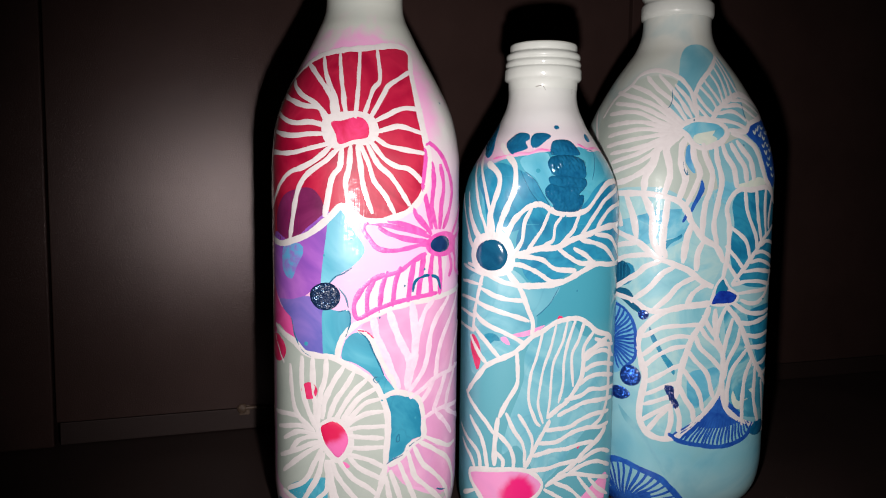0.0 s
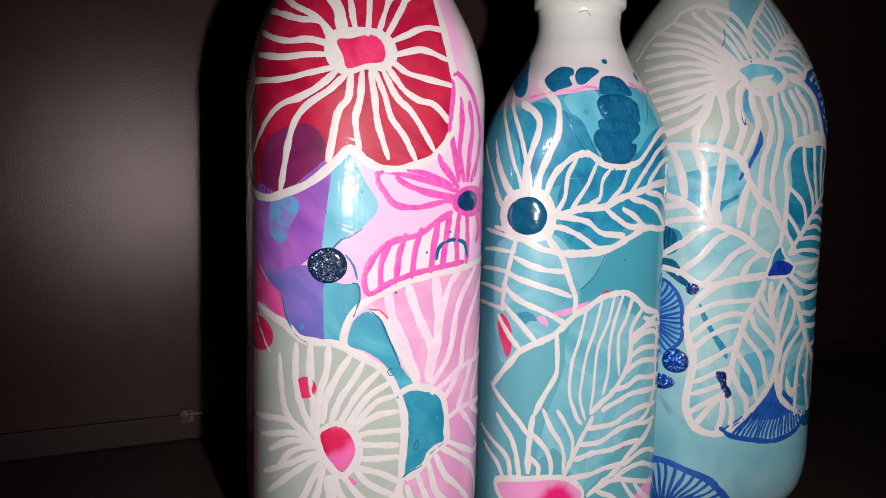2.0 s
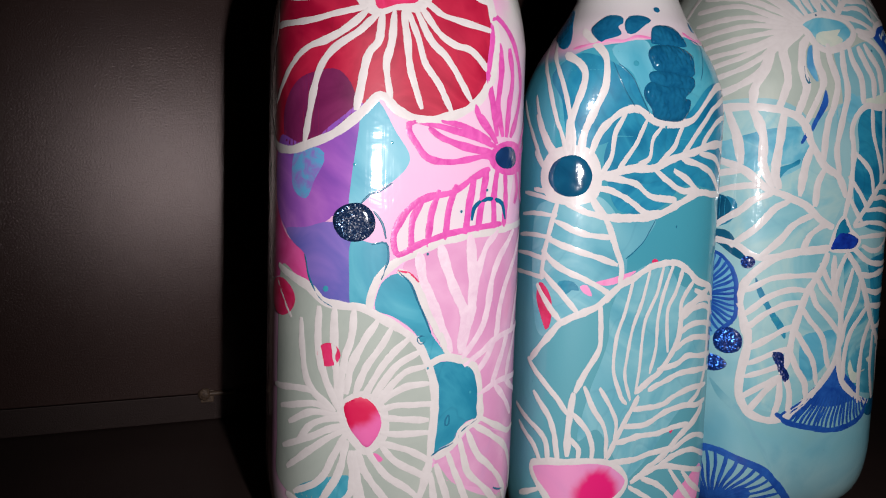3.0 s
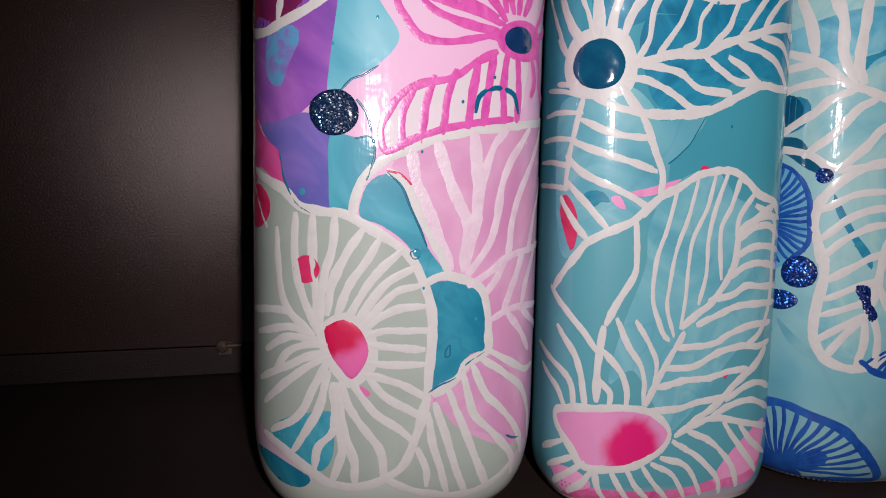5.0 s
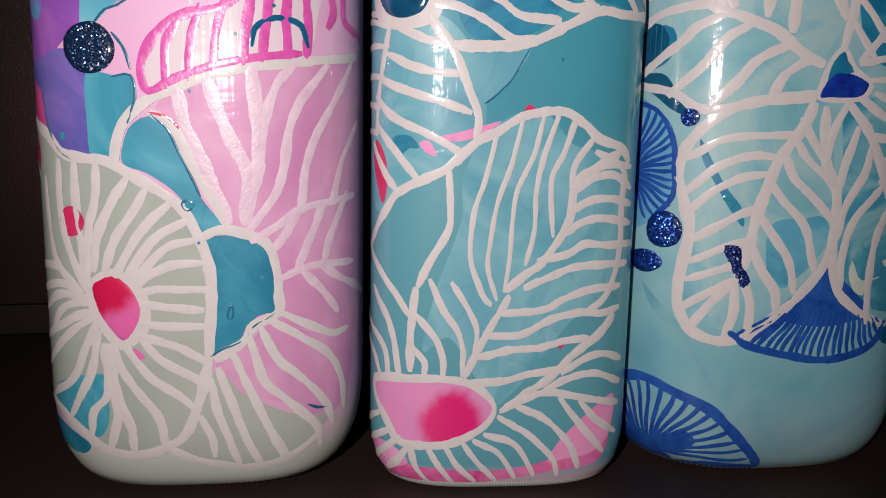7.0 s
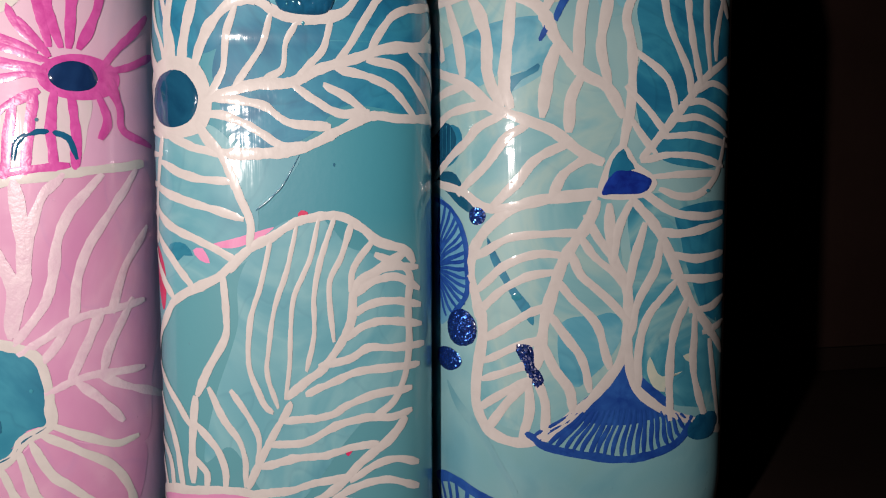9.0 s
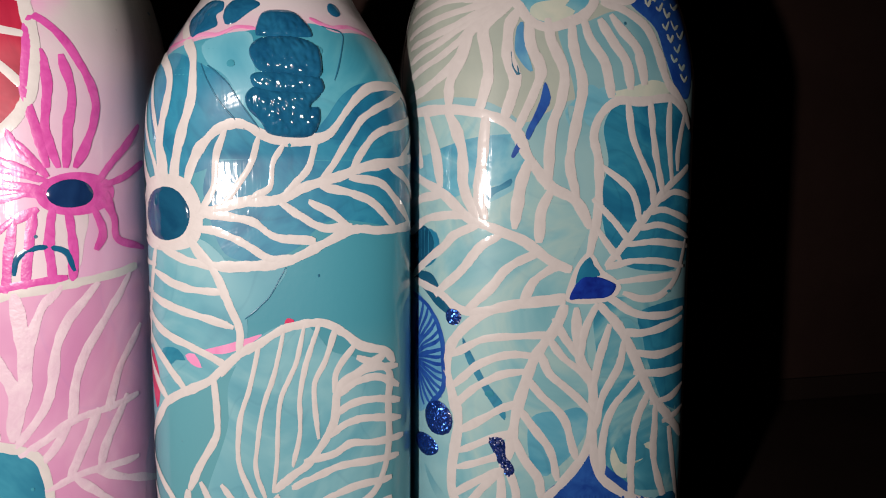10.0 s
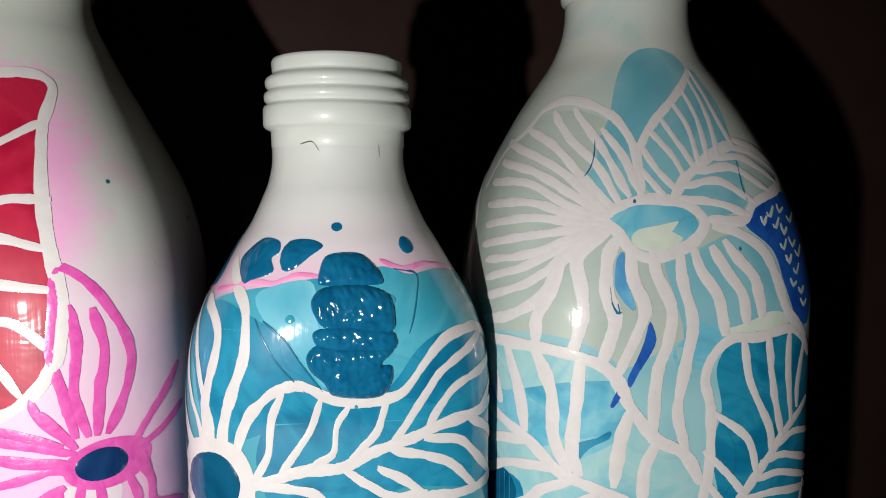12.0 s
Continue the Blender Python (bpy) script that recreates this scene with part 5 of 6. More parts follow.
stroke(BLUE, "outline", WHITE, 2.3, [(-78, 211), (-70, 221), (-56.5, 227), (-50.5, 232.5), (-36, 234.5), (-20, 231.5), (-11.5, 227.5), (-6, 221), (-4, 213), (-4, 209)], on=m)
stroke(BLUE, "outline", WHITE, 1.8, [(-68.5, 174), (-73.5, 186), (-77, 199), (-94, 215.5)], on=m)
stroke(BLUE, "ray", WHITE, 2.0, [(-17, 225), (-10, 219), (-5, 211)], on=m)
stroke(BLUE, "ray", WHITE, 2.0, [(-30.5, 231), (-18, 221.5), (-8.5, 210)], on=m)
stroke(BLUE, "ray", WHITE, 2.0, [(-41, 230.5), (-30, 223.5), (-18.5, 216.5), (-11.5, 208)], on=m)
stroke(BLUE, "ray", WHITE, 2.0, [(-54, 227), (-36.5, 222), (-23.5, 214), (-13.5, 206.5)], on=m)
stroke(BLUE, "ray", WHITE, 2.0, [(-68, 224), (-40.5, 218.5), (-25.5, 212.5), (-14.5, 205)], on=m)
stroke(BLUE, "ray", WHITE, 2.0, [(-64.5, 218), (-41.5, 215), (-25, 209), (-15.5, 204)], on=m)
stroke(BLUE, "ray", WHITE, 2.0, [(-67, 212.5), (-43, 212), (-26.5, 206.5), (-16, 203.5)], on=m)
stroke(BLUE, "ray", WHITE, 2.0, [(-64.5, 206), (-40.5, 207), (-27, 204.5), (-16, 202.5)], on=m)
stroke(BLUE, "ray", WHITE, 2.0, [(-61, 200.5), (-39, 203), (-26.5, 202.5), (-16, 202)], on=m)
stroke(BLUE, "ray", WHITE, 2.0, [(-60.5, 195), (-40.5, 198), (-26.5, 200), (-16, 202)], on=m)
stroke(BLUE, "ray", WHITE, 2.0, [(-55.5, 191), (-38, 193.5), (-27, 197), (-17, 201)], on=m)
stroke(BLUE, "ray", WHITE, 2.0, [(-53.5, 186.5), (-39.5, 190), (-30, 194), (-19.5, 200)], on=m)
stroke(BLUE, "ray", WHITE, 2.0, [(-52.5, 181.5), (-38.5, 185.5), (-29.5, 190.5), (-25, 195.5), (-18.5, 200)], on=m)
stroke(BLUE, "ray", WHITE, 2.6, [(-53.5, 175), (-42, 177.5), (-30.5, 184), (-27, 191.5), (-23, 195.5), (-18, 199.5)], on=m)
stroke(BLUE, "ray", WHITE, 2.6, [(-32.5, 172.5), (-32, 178.5), (-28, 185.5), (-27, 192.5)], on=m)
stroke(BLUE, "ray", WHITE, 2.6, [(-22, 170.5), (-19.5, 179.5), (-20.5, 187), (-22, 192.5), (-19.5, 196), (-14, 200)], on=m)
stroke(BLUE, "ray", WHITE, 2.6, [(-14, 168.5), (-11, 178), (-13.5, 185.5), (-13.5, 193.5), (-11.5, 197.5)], on=m)
stroke(BLUE, "ray", WHITE, 2.6, [(-9.5, 166), (-4, 177), (-3, 182), (-6.5, 188.5), (-7, 194.5)], on=m)
stroke(BLUE, "ray", WHITE, 2.6, [(0, 149), (1, 164.5), (4, 172.5), (5, 181), (0.5, 189.5), (-0.5, 194.5)], on=m)
stroke(BLUE, "ray", WHITE, 2.6, [(10, 146), (7.5, 155.5), (10, 168.5), (11.5, 177.5), (8.5, 187), (7.5, 195)], on=m)
stroke(BLUE, "ray", WHITE, 2.6, [(21.5, 175.5), (19.5, 183.5), (14.5, 190), (12.5, 195)], on=m)
stroke(BLUE, "ray", WHITE, 2.6, [(28.5, 178), (27, 184.5), (22, 190.5), (19, 195)], on=m)
stroke(BLUE, "ray", WHITE, 2.6, [(33.5, 179.5), (31.5, 188), (26.5, 193), (23.5, 196.5)], on=m)
stroke(BLUE, "outline", WHITE, 2.6, [(19, 201.5), (26, 200), (35, 195.5), (39.5, 188), (43, 179.5), (53.5, 171.5)], on=m)
q = patch(BLUE, "ink_streak", AZURE, [(-11.5, 187.5), (-11, 193.5), (-9, 195), (-8.5, 189.5), (-5.5, 181), (-8, 182), (-10.5, 185)], layer=9, label="azure ink streak")
q = patch(BLUE, "ink_streak", COBALT, [(-1.5, 178), (0.5, 173.5), (-1, 170), (-4.5, 165), (-6.5, 161.5), (-7.5, 163.5), (-5, 168.5), (-3, 173)], layer=9, label="cobalt ink streak")
q = patch(BLUE, "ink_streak", COBALT, [(-12, 157), (-10, 161), (-9, 159.5), (-11, 156.5)], layer=9)
stroke(BLUE, "ink_edge", INK, 0.5, [(-12.5, 186.5), (-12, 182.5), (-10.5, 180), (-9.5, 180.5)])
m = patch(BLUE, "flower_eye", SKYD, [(-13.5, 203.5), (-8.5, 206), (0.5, 206.5), (10, 205.5), (14.5, 202), (11.5, 198), (4.5, 195.5), (-1.5, 194.5), (-6.5, 196.5), (-9.5, 200)], layer=2, label="aqua flower eye")
stroke(BLUE, "outline", WHITE, 2.5, [(-15, 203.5), (-8.5, 207), (0.5, 208), (11.5, 206.5), (16.5, 202.5), (12.5, 197.5), (4.5, 194.5), (-1.5, 193.5), (-7, 195.5), (-10.5, 199.5)], closed=True, on=m)
m = patch(BLUE, "blue_corner", COBALT, [(30.5, 202), (39, 206.5), (54, 209.5), (64, 204), (63.5, 195), (58.5, 185), (54.5, 175), (47, 177.5), (42.5, 186.5), (39.5, 195)], layer=1, label="cobalt corner with small pale chevrons")
stroke(BLUE, "chevron", PALEAQUA, 1.1, [(37.5, 203.5), (38, 201.5), (40, 203.5)], on=m)
stroke(BLUE, "chevron", PALEAQUA, 1.1, [(40.5, 204.5), (41.5, 203.5), (44.5, 206)], on=m)
stroke(BLUE, "chevron", PALEAQUA, 1.1, [(47, 206.5), (47, 204.5), (50.5, 205.5)], on=m)
stroke(BLUE, "chevron", PALEAQUA, 1.1, [(42, 201.5), (43, 200.5), (46, 203)], on=m)
stroke(BLUE, "chevron", PALEAQUA, 1.1, [(46, 201.5), (46.5, 199), (49, 200.5)], on=m)
stroke(BLUE, "chevron", PALEAQUA, 1.1, [(51, 203.5), (52, 202), (57.5, 204)], on=m)
stroke(BLUE, "chevron", PALEAQUA, 1.1, [(43.5, 196.5), (44.5, 195), (47, 197.5)], on=m)
stroke(BLUE, "chevron", PALEAQUA, 1.1, [(48.5, 198), (49.5, 195.5), (52.5, 197)], on=m)
stroke(BLUE, "chevron", PALEAQUA, 1.1, [(50.5, 194.5), (52, 193), (56, 195.5)], on=m)
stroke(BLUE, "chevron", PALEAQUA, 1.1, [(45, 193.5), (46, 191.5), (48, 193.5)], on=m)
stroke(BLUE, "chevron", PALEAQUA, 1.1, [(47.5, 190), (49, 188.5), (51.5, 191)], on=m)
stroke(BLUE, "chevron", PALEAQUA, 1.1, [(45.5, 187.5), (46.5, 185.5), (48.5, 186.5)], on=m)
stroke(BLUE, "chevron", PALEAQUA, 1.1, [(49, 185), (50.5, 183.5), (52.5, 185)], on=m)
stroke(BLUE, "chevron", PALEAQUA, 1.1, [(49.5, 182), (51.5, 180), (53.5, 181.5)], on=m)

# blue bottle: leaves round the star
m = patch(BLUE, "leaf", AQUA, [(9, 125), (15.5, 138.5), (6, 144.5), (-1.5, 151.5), (-9, 163.5), (-16, 168.5), (-28, 170.5), (-44.5, 172.5), (-55.5, 170), (-57, 152), (-56.5, 134), (-50.5, 122), (-33.5, 116), (-25.5, 112.5), (-15, 113.5), (-2.5, 115.5), (9, 117)], label="aqua leaf with white veins")
q = patch(BLUE, "ink_pool", SKYD, [(-20, 143.5), (-15.5, 150), (-10, 154), (-7.5, 159), (-6, 151.5), (-11.5, 147), (-17.5, 144)], layer=1)
q = patch(BLUE, "ink_pool", DTEAL, [(-57.5, 135), (-41.5, 135), (-36, 130), (-43.5, 123.5), (-57, 122.5)], layer=1)
stroke(BLUE, "outline", WHITE, 2.4, [(-50, 118.5), (-36.5, 116), (-29.5, 112), (-23.5, 111), (-13.5, 112.5), (-5, 114.5), (7, 116)], on=m)
stroke(BLUE, "outline", WHITE, 2.7, [(-52, 170.5), (-32.5, 170.5), (-20.5, 169), (-11.5, 165), (-6.5, 156.5), (1.5, 148), (10, 144), (15.5, 136)], on=m)
stroke(BLUE, "midrib", WHITE, 2.6, [(-53.5, 152), (-36, 146.5), (-25.5, 139), (-16, 135.5), (-7, 132), (0.5, 127), (9, 123.5)], on=m)
stroke(BLUE, "vein", WHITE, 2.6, [(-51, 166.5), (-46, 155)], on=m)
stroke(BLUE, "vein", WHITE, 2.6, [(-42.5, 169), (-38, 158.5), (-36, 149.5)], on=m)
stroke(BLUE, "vein", WHITE, 2.6, [(-33, 170.5), (-28, 160), (-27, 148), (-23.5, 140.5)], on=m)
stroke(BLUE, "vein", WHITE, 2.6, [(-20, 167.5), (-21, 157), (-22, 145), (-20.5, 140)], on=m)
stroke(BLUE, "vein", WHITE, 2.6, [(-6.5, 155), (-9, 148), (-10.5, 137.5)], on=m)
stroke(BLUE, "vein", WHITE, 2.6, [(1, 146.5), (-2, 141), (-2.5, 133.5)], on=m)
stroke(BLUE, "vein", WHITE, 2.3, [(-53.5, 142), (-43.5, 144.5), (-37.5, 145)], on=m)
stroke(BLUE, "vein", WHITE, 2.3, [(-52.5, 133.5), (-42, 138), (-32.5, 139.5), (-27.5, 139.5)], on=m)
stroke(BLUE, "vein", WHITE, 2.3, [(-50, 120.5), (-35, 129.5), (-30.5, 133.5), (-23.5, 136.5)], on=m)
stroke(BLUE, "vein", WHITE, 2.3, [(-36.5, 116), (-27.5, 123.5), (-21.5, 130.5), (-17, 133)], on=m)
stroke(BLUE, "vein", WHITE, 2.3, [(-25.5, 111.5), (-17, 119.5), (-12.5, 124.5), (-3, 129)], on=m)
stroke(BLUE, "vein", WHITE, 2.3, [(-7, 115.5), (-4, 120.5), (2.5, 124.5), (7, 124.5)], on=m)
m = patch(BLUE, "dark_leaf", DTEAL, [(19.5, 165.5), (23.5, 171.5), (32, 173), (45, 174.5), (54.5, 169.5), (64, 155.5), (64, 142.5), (64, 129), (51, 123), (40.5, 122.5), (28, 125), (21.5, 133), (19, 145.5), (21.5, 155)], label="deep turquoise leaf with white veins")
stroke(BLUE, "outline", WHITE, 2.3, [(15, 127), (18, 140.5), (18, 154.5), (16, 162.5), (18, 168.5), (24, 173), (32.5, 173), (44, 174.5), (51.5, 171.5), (57, 166)], on=m)
stroke(BLUE, "midrib", WHITE, 2.1, [(21.5, 124.5), (29.5, 132.5), (37, 140.5), (45, 148), (57, 154.5)], on=m)
stroke(BLUE, "vein", WHITE, 1.8, [(28, 172), (30.5, 161.5), (37.5, 149.5), (39, 143)], on=m)
stroke(BLUE, "vein", WHITE, 1.8, [(36.5, 172), (38.5, 160), (42.5, 147)], on=m)
stroke(BLUE, "vein", WHITE, 1.8, [(44.5, 172.5), (44.5, 163.5), (46.5, 150.5)], on=m)
stroke(BLUE, "vein", WHITE, 1.8, [(52.5, 170), (49.5, 159.5), (49.5, 154.5)], on=m)
stroke(BLUE, "vein", WHITE, 1.8, [(20.5, 153.5), (30, 147), (33.5, 138.5)], on=m)
stroke(BLUE, "vein", WHITE, 1.8, [(17.5, 143.5), (24, 138), (29.5, 132.5)], on=m)
stroke(BLUE, "vein", WHITE, 1.8, [(18, 135.5), (23.5, 129.5), (25.5, 127.5)], on=m)
stroke(BLUE, "vein", WHITE, 1.8, [(42.5, 144.5), (48, 146.5), (58.5, 145)], on=m)
stroke(BLUE, "vein", WHITE, 1.8, [(37, 140.5), (44, 141), (57.5, 137.5)], on=m)
stroke(BLUE, "vein", WHITE, 1.8, [(35, 136), (43, 136.5), (57.5, 132.5)], on=m)
stroke(BLUE, "vein", WHITE, 1.8, [(30.5, 131), (41, 131.5), (57.5, 129.5)], on=m)
stroke(BLUE, "vein", WHITE, 1.8, [(23.5, 124.5), (32, 126), (42.5, 125.5), (53.5, 123.5)], on=m)
stroke(BLUE, "vein", WHITE, 1.8, [(28, 120), (36.5, 120.5), (50, 121)], on=m)
stroke(BLUE, "outline", WHITE, 2.0, [(28, 116.5), (34.5, 114.5), (43, 115), (51.5, 121), (57, 131.5)], on=m)
m = patch(BLUE, "leaf", AQUA, [(9, 115.5), (-2.5, 112.5), (-20, 111.5), (-29, 104.5), (-32, 93.5), (-29, 81), (-28.5, 70), (-31, 60), (-25.5, 51.5), (-17.5, 48.5), (-10.5, 50.5), (-1.5, 55), (8.5, 62.5), (16.5, 70.5), (18.5, 83), (16, 95.5), (13.5, 108)], label="aqua leaf with white veins")
q = patch(BLUE, "ink_pool", SKYD, [(-4, 79.5), (10, 80.5), (15.5, 76.5), (8.5, 69), (0.5, 61), (-4.5, 66)], layer=1)
stroke(BLUE, "outline", WHITE, 2.6, [(7, 114.5), (-11.5, 113.5), (-22, 109.5), (-30.5, 101.5), (-33, 93), (-30.5, 84.5), (-28.5, 76.5), (-30.5, 63.5), (-30.5, 54.5), (-26, 47.5), (-17.5, 45), (-8.5, 47), (-1.5, 52), (7.5, 59), (16, 68.5), (18, 77.5), (17.5, 89), (13, 96.5), (11.5, 104), (11, 112.5)], on=m)
stroke(BLUE, "midrib", WHITE, 2.6, [(7, 113.5), (4, 107), (-3, 98), (-7, 88.5), (-9.5, 79.5), (-11, 70), (-14, 64)], on=m)
stroke(BLUE, "vein", WHITE, 2.1, [(0, 104.5), (-10.5, 104), (-20, 103), (-29.5, 98)], on=m)
stroke(BLUE, "vein", WHITE, 2.1, [(-3, 98), (-11.5, 98.5), (-21, 95.5), (-29.5, 88.5)], on=m)
stroke(BLUE, "vein", WHITE, 2.1, [(-7, 93.5), (-14, 92.5), (-22, 88.5), (-29.5, 82)], on=m)
stroke(BLUE, "vein", WHITE, 2.1, [(-9, 84), (-16, 81), (-27, 74.5)], on=m)
stroke(BLUE, "vein", WHITE, 2.1, [(-11, 74.5), (-18, 72.5), (-26.5, 68.5)], on=m)
stroke(BLUE, "vein", WHITE, 2.1, [(-13, 68), (-20, 65.5), (-27, 63)], on=m)
stroke(BLUE, "vein", WHITE, 2.1, [(-14, 63), (-22, 59), (-29.5, 54)], on=m)
stroke(BLUE, "vein", WHITE, 2.1, [(-15, 62), (-21, 56), (-26, 49)], on=m)
stroke(BLUE, "vein", WHITE, 2.1, [(-14, 60.5), (-14, 53.5), (-16, 47)], on=m)
stroke(BLUE, "vein", WHITE, 2.1, [(-11, 62.5), (-9, 55.5), (-9, 48)], on=m)
stroke(BLUE, "vein", WHITE, 2.1, [(4, 108), (7.5, 103), (12, 98)], on=m)
stroke(BLUE, "vein", WHITE, 2.1, [(2, 102.5), (6.5, 97.5), (13.5, 93), (17.5, 89)], on=m)
stroke(BLUE, "vein", WHITE, 2.1, [(-1, 98), (2, 92.5), (10, 86.5), (17, 80.5)], on=m)
stroke(BLUE, "vein", WHITE, 2.1, [(-5, 90.5), (-1, 86), (7, 79), (11.5, 67.5)], on=m)
stroke(BLUE, "vein", WHITE, 2.1, [(-7.5, 81), (-2, 74.5), (2.5, 69), (5, 61)], on=m)
stroke(BLUE, "vein", WHITE, 2.1, [(-10, 73.5), (-6, 66), (-1.5, 60.5), (-0.5, 55.5)], on=m)
stroke(BLUE, "vein", WHITE, 2.1, [(18, 112), (14.5, 106), (13, 97.5)], on=m)
m = patch(BLUE, "leaf", SEA, [(21.5, 114.5), (65, 110.5), (65, 99), (65, 87), (65, 69.5), (65, 47), (45, 52.5), (34, 55), (23, 63.5), (19.5, 76.5), (19, 95.5)], label="sea green leaf with white veins")
q = patch(BLUE, "ink_pool", DTEAL, [(36, 111), (65, 110), (65, 78.5), (48, 79.5), (40, 92), (36.5, 101.5)], layer=1)
stroke(BLUE, "outline", WHITE, 2.3, [(17.5, 77), (18.5, 69), (21, 60.5), (29.5, 54), (40.5, 49.5), (60, 43)], on=m)
stroke(BLUE, "midrib", WHITE, 2.6, [(19, 113.5), (27.5, 105.5), (33.5, 96), (40.5, 84), (50, 75), (59, 67.5)], on=m)
stroke(BLUE, "vein", WHITE, 2.1, [(23, 105.5), (20, 97.5), (18, 89)], on=m)
stroke(BLUE, "vein", WHITE, 2.1, [(29, 101), (27, 93.5), (21.5, 85), (19, 76)], on=m)
stroke(BLUE, "vein", WHITE, 2.1, [(34, 89.5), (25, 80.5), (22, 71), (22, 61.5)], on=m)
stroke(BLUE, "vein", WHITE, 2.1, [(38.5, 84), (34.5, 76), (33, 64.5), (33.5, 51.5)], on=m)
stroke(BLUE, "vein", WHITE, 2.1, [(42.5, 79), (42.5, 63), (48, 49.5)], on=m)
stroke(BLUE, "vein", WHITE, 2.1, [(50, 71), (53, 59), (57, 47)], on=m)
stroke(BLUE, "vein", WHITE, 2.1, [(22.5, 115.5), (33, 110), (44.5, 108.5), (54.5, 109.5)], on=m)
stroke(BLUE, "vein", WHITE, 2.1, [(28.5, 104.5), (38, 104), (54.5, 106.5)], on=m)
stroke(BLUE, "vein", WHITE, 2.1, [(33.5, 98), (42.5, 96.5), (55.5, 97.5)], on=m)
stroke(BLUE, "vein", WHITE, 2.1, [(35, 91.5), (45.5, 90.5), (56.5, 90.5)], on=m)
stroke(BLUE, "vein", WHITE, 2.1, [(42, 81.5), (49.5, 82), (57, 84)], on=m)
stroke(BLUE, "vein", WHITE, 2.1, [(48, 75), (58, 76.5)], on=m)
e = patch(BLUE, "star_rim", WHITE, [(7, 114.5), (8, 119.5), (11, 125.5), (15, 129), (18, 127), (20.5, 123.5), (25, 121), (27.5, 118), (24, 114.5), (17.5, 113.5), (12.5, 113.5)], layer=4)
e = patch(BLUE, "star_eye", ULTRA, [(8.5, 115), (10, 118.5), (13, 121.5), (18.5, 121.5), (23.5, 120), (25.5, 118.5), (23, 115.5), (17.5, 115), (12, 115)], layer=6, dome=0.30, label="ultramarine star eye", lumps=0.25)
m = patch(BLUE, "ink_drop", GLITTERBLUE, [(-18.5, 73), (-13.5, 73), (-12, 67.5), (-9.5, 63), (-11.5, 60.5), (-14.5, 64.5), (-16.5, 68.5)], layer=3, dome=0.30)
m = patch(BLUE, "ink_pool", DTEAL, [(-27, 103), (-23.5, 97.5), (-19, 90), (-13.5, 83.5), (-13, 78.5), (-17, 83), (-22, 90.5), (-26, 97)], layer=3)

# blue bottle: blue fans and berries
m = patch(BLUE, "blue_fan", COBALT, [(16.5, 68), (25, 62), (35, 53.5), (25.5, 50.5), (17, 49.5), (6.5, 50.5), (-1.5, 53.5), (8.5, 61)], layer=2, label="cobalt blue fan of fine painted lines")
veins(BLUE, "vein", COBALT, 1.3, [(-1.5, 53.5), (8.5, 54), (19, 54), (29.5, 53), (38, 51.5)], [(-14, 47.5), (-5, 43.5), (9, 41), (24, 40.5), (36.5, 44.5), (41.5, 49.5)], 22, wave=0.4, on=m)
stroke(BLUE, "outline", COBALT, 2.1, [(-15, 48), (-8.5, 44), (3, 41.5), (17.5, 39.5), (30, 41), (38.5, 44.5), (42, 50.5)], on=m)
q = patch(BLUE, "fan_hub", COBALT, [(-51.5, 12.5), (-43, 10), (-35, 11), (-27, 16), (-23, 13.5), (-27, 9), (-53.5, 0), (-85.5, 0)], layer=2)
q = patch(BLUE, "ink_swirl", SKY, [(-43.5, 60), (-37, 55), (-29, 48.5), (-23.5, 40.5), (-17.5, 31), (-14, 21.5), (-18.5, 29), (-25, 39), (-31.5, 46.5), (-39.5, 53)])
stroke(BLUE, "fan_outline", COBALT, 2.7, [(-50.5, 28.5), (-40.5, 30.5), (-30, 28), (-19, 24), (-9, 15), (-0.5, 4), (-18, 4), (-48, 0), (-90, 0)])
veins(BLUE, "vein", COBALT, 1.3, [(-42.5, 3), (-38.5, 8), (-36, 9), (-34, 8.5), (-33, 6)], [(-51.5, 13.5), (-50.5, 27), (-38.5, 30.5), (-24.5, 27), (-13.5, 20), (-3.5, 6)], 17, wave=0.4, on=None)
m = patch(BLUE, "blue_fan", AZURE, [(-53, 113.5), (-41.5, 111), (-35.5, 103.5), (-34, 94), (-34.5, 86), (-42, 78.5), (-50, 79)])
stroke(BLUE, "outline", COBALT, 1.4, [(-52, 114), (-41.5, 111), (-35.5, 103.5), (-34, 94), (-34.5, 86), (-42, 78.5)], on=m)
veins(BLUE, "vein", COBALT, 1.2, [(-50.5, 98.5), (-48, 95.5), (-47.5, 92), (-49, 88.5)], [(-49.5, 113), (-40.5, 110), (-35, 100.5), (-34, 91), (-35, 83.5), (-45, 78.5)], 17, wave=0.4, on=m)
m = patch(BLUE, "berry", GLITTERBLUE, [(-43, 76.5), (-41, 80.5), (-36, 82), (-32, 80), (-30.5, 76.5), (-32, 72.5), (-37, 71), (-41.5, 72.5)], layer=4, dome=0.70, label="dark blue glitter berry")
d = spot(BLUE, "berry", GLITTERBLUE, -43, 66.5, 6.5, 3.5, layer=4, dome=0.60, turn=0, label="dark blue glitter berry")
d = spot(BLUE, "ink_drop", DEEPTEAL, 48.5, 46.5, 8.5, 4, layer=3, dome=0.20, turn=0)
d = spot(BLUE, "ink_drop", GLITTERBLUE, -30.5, 109, 3, 2.5, layer=4, dome=0.40, turn=0)

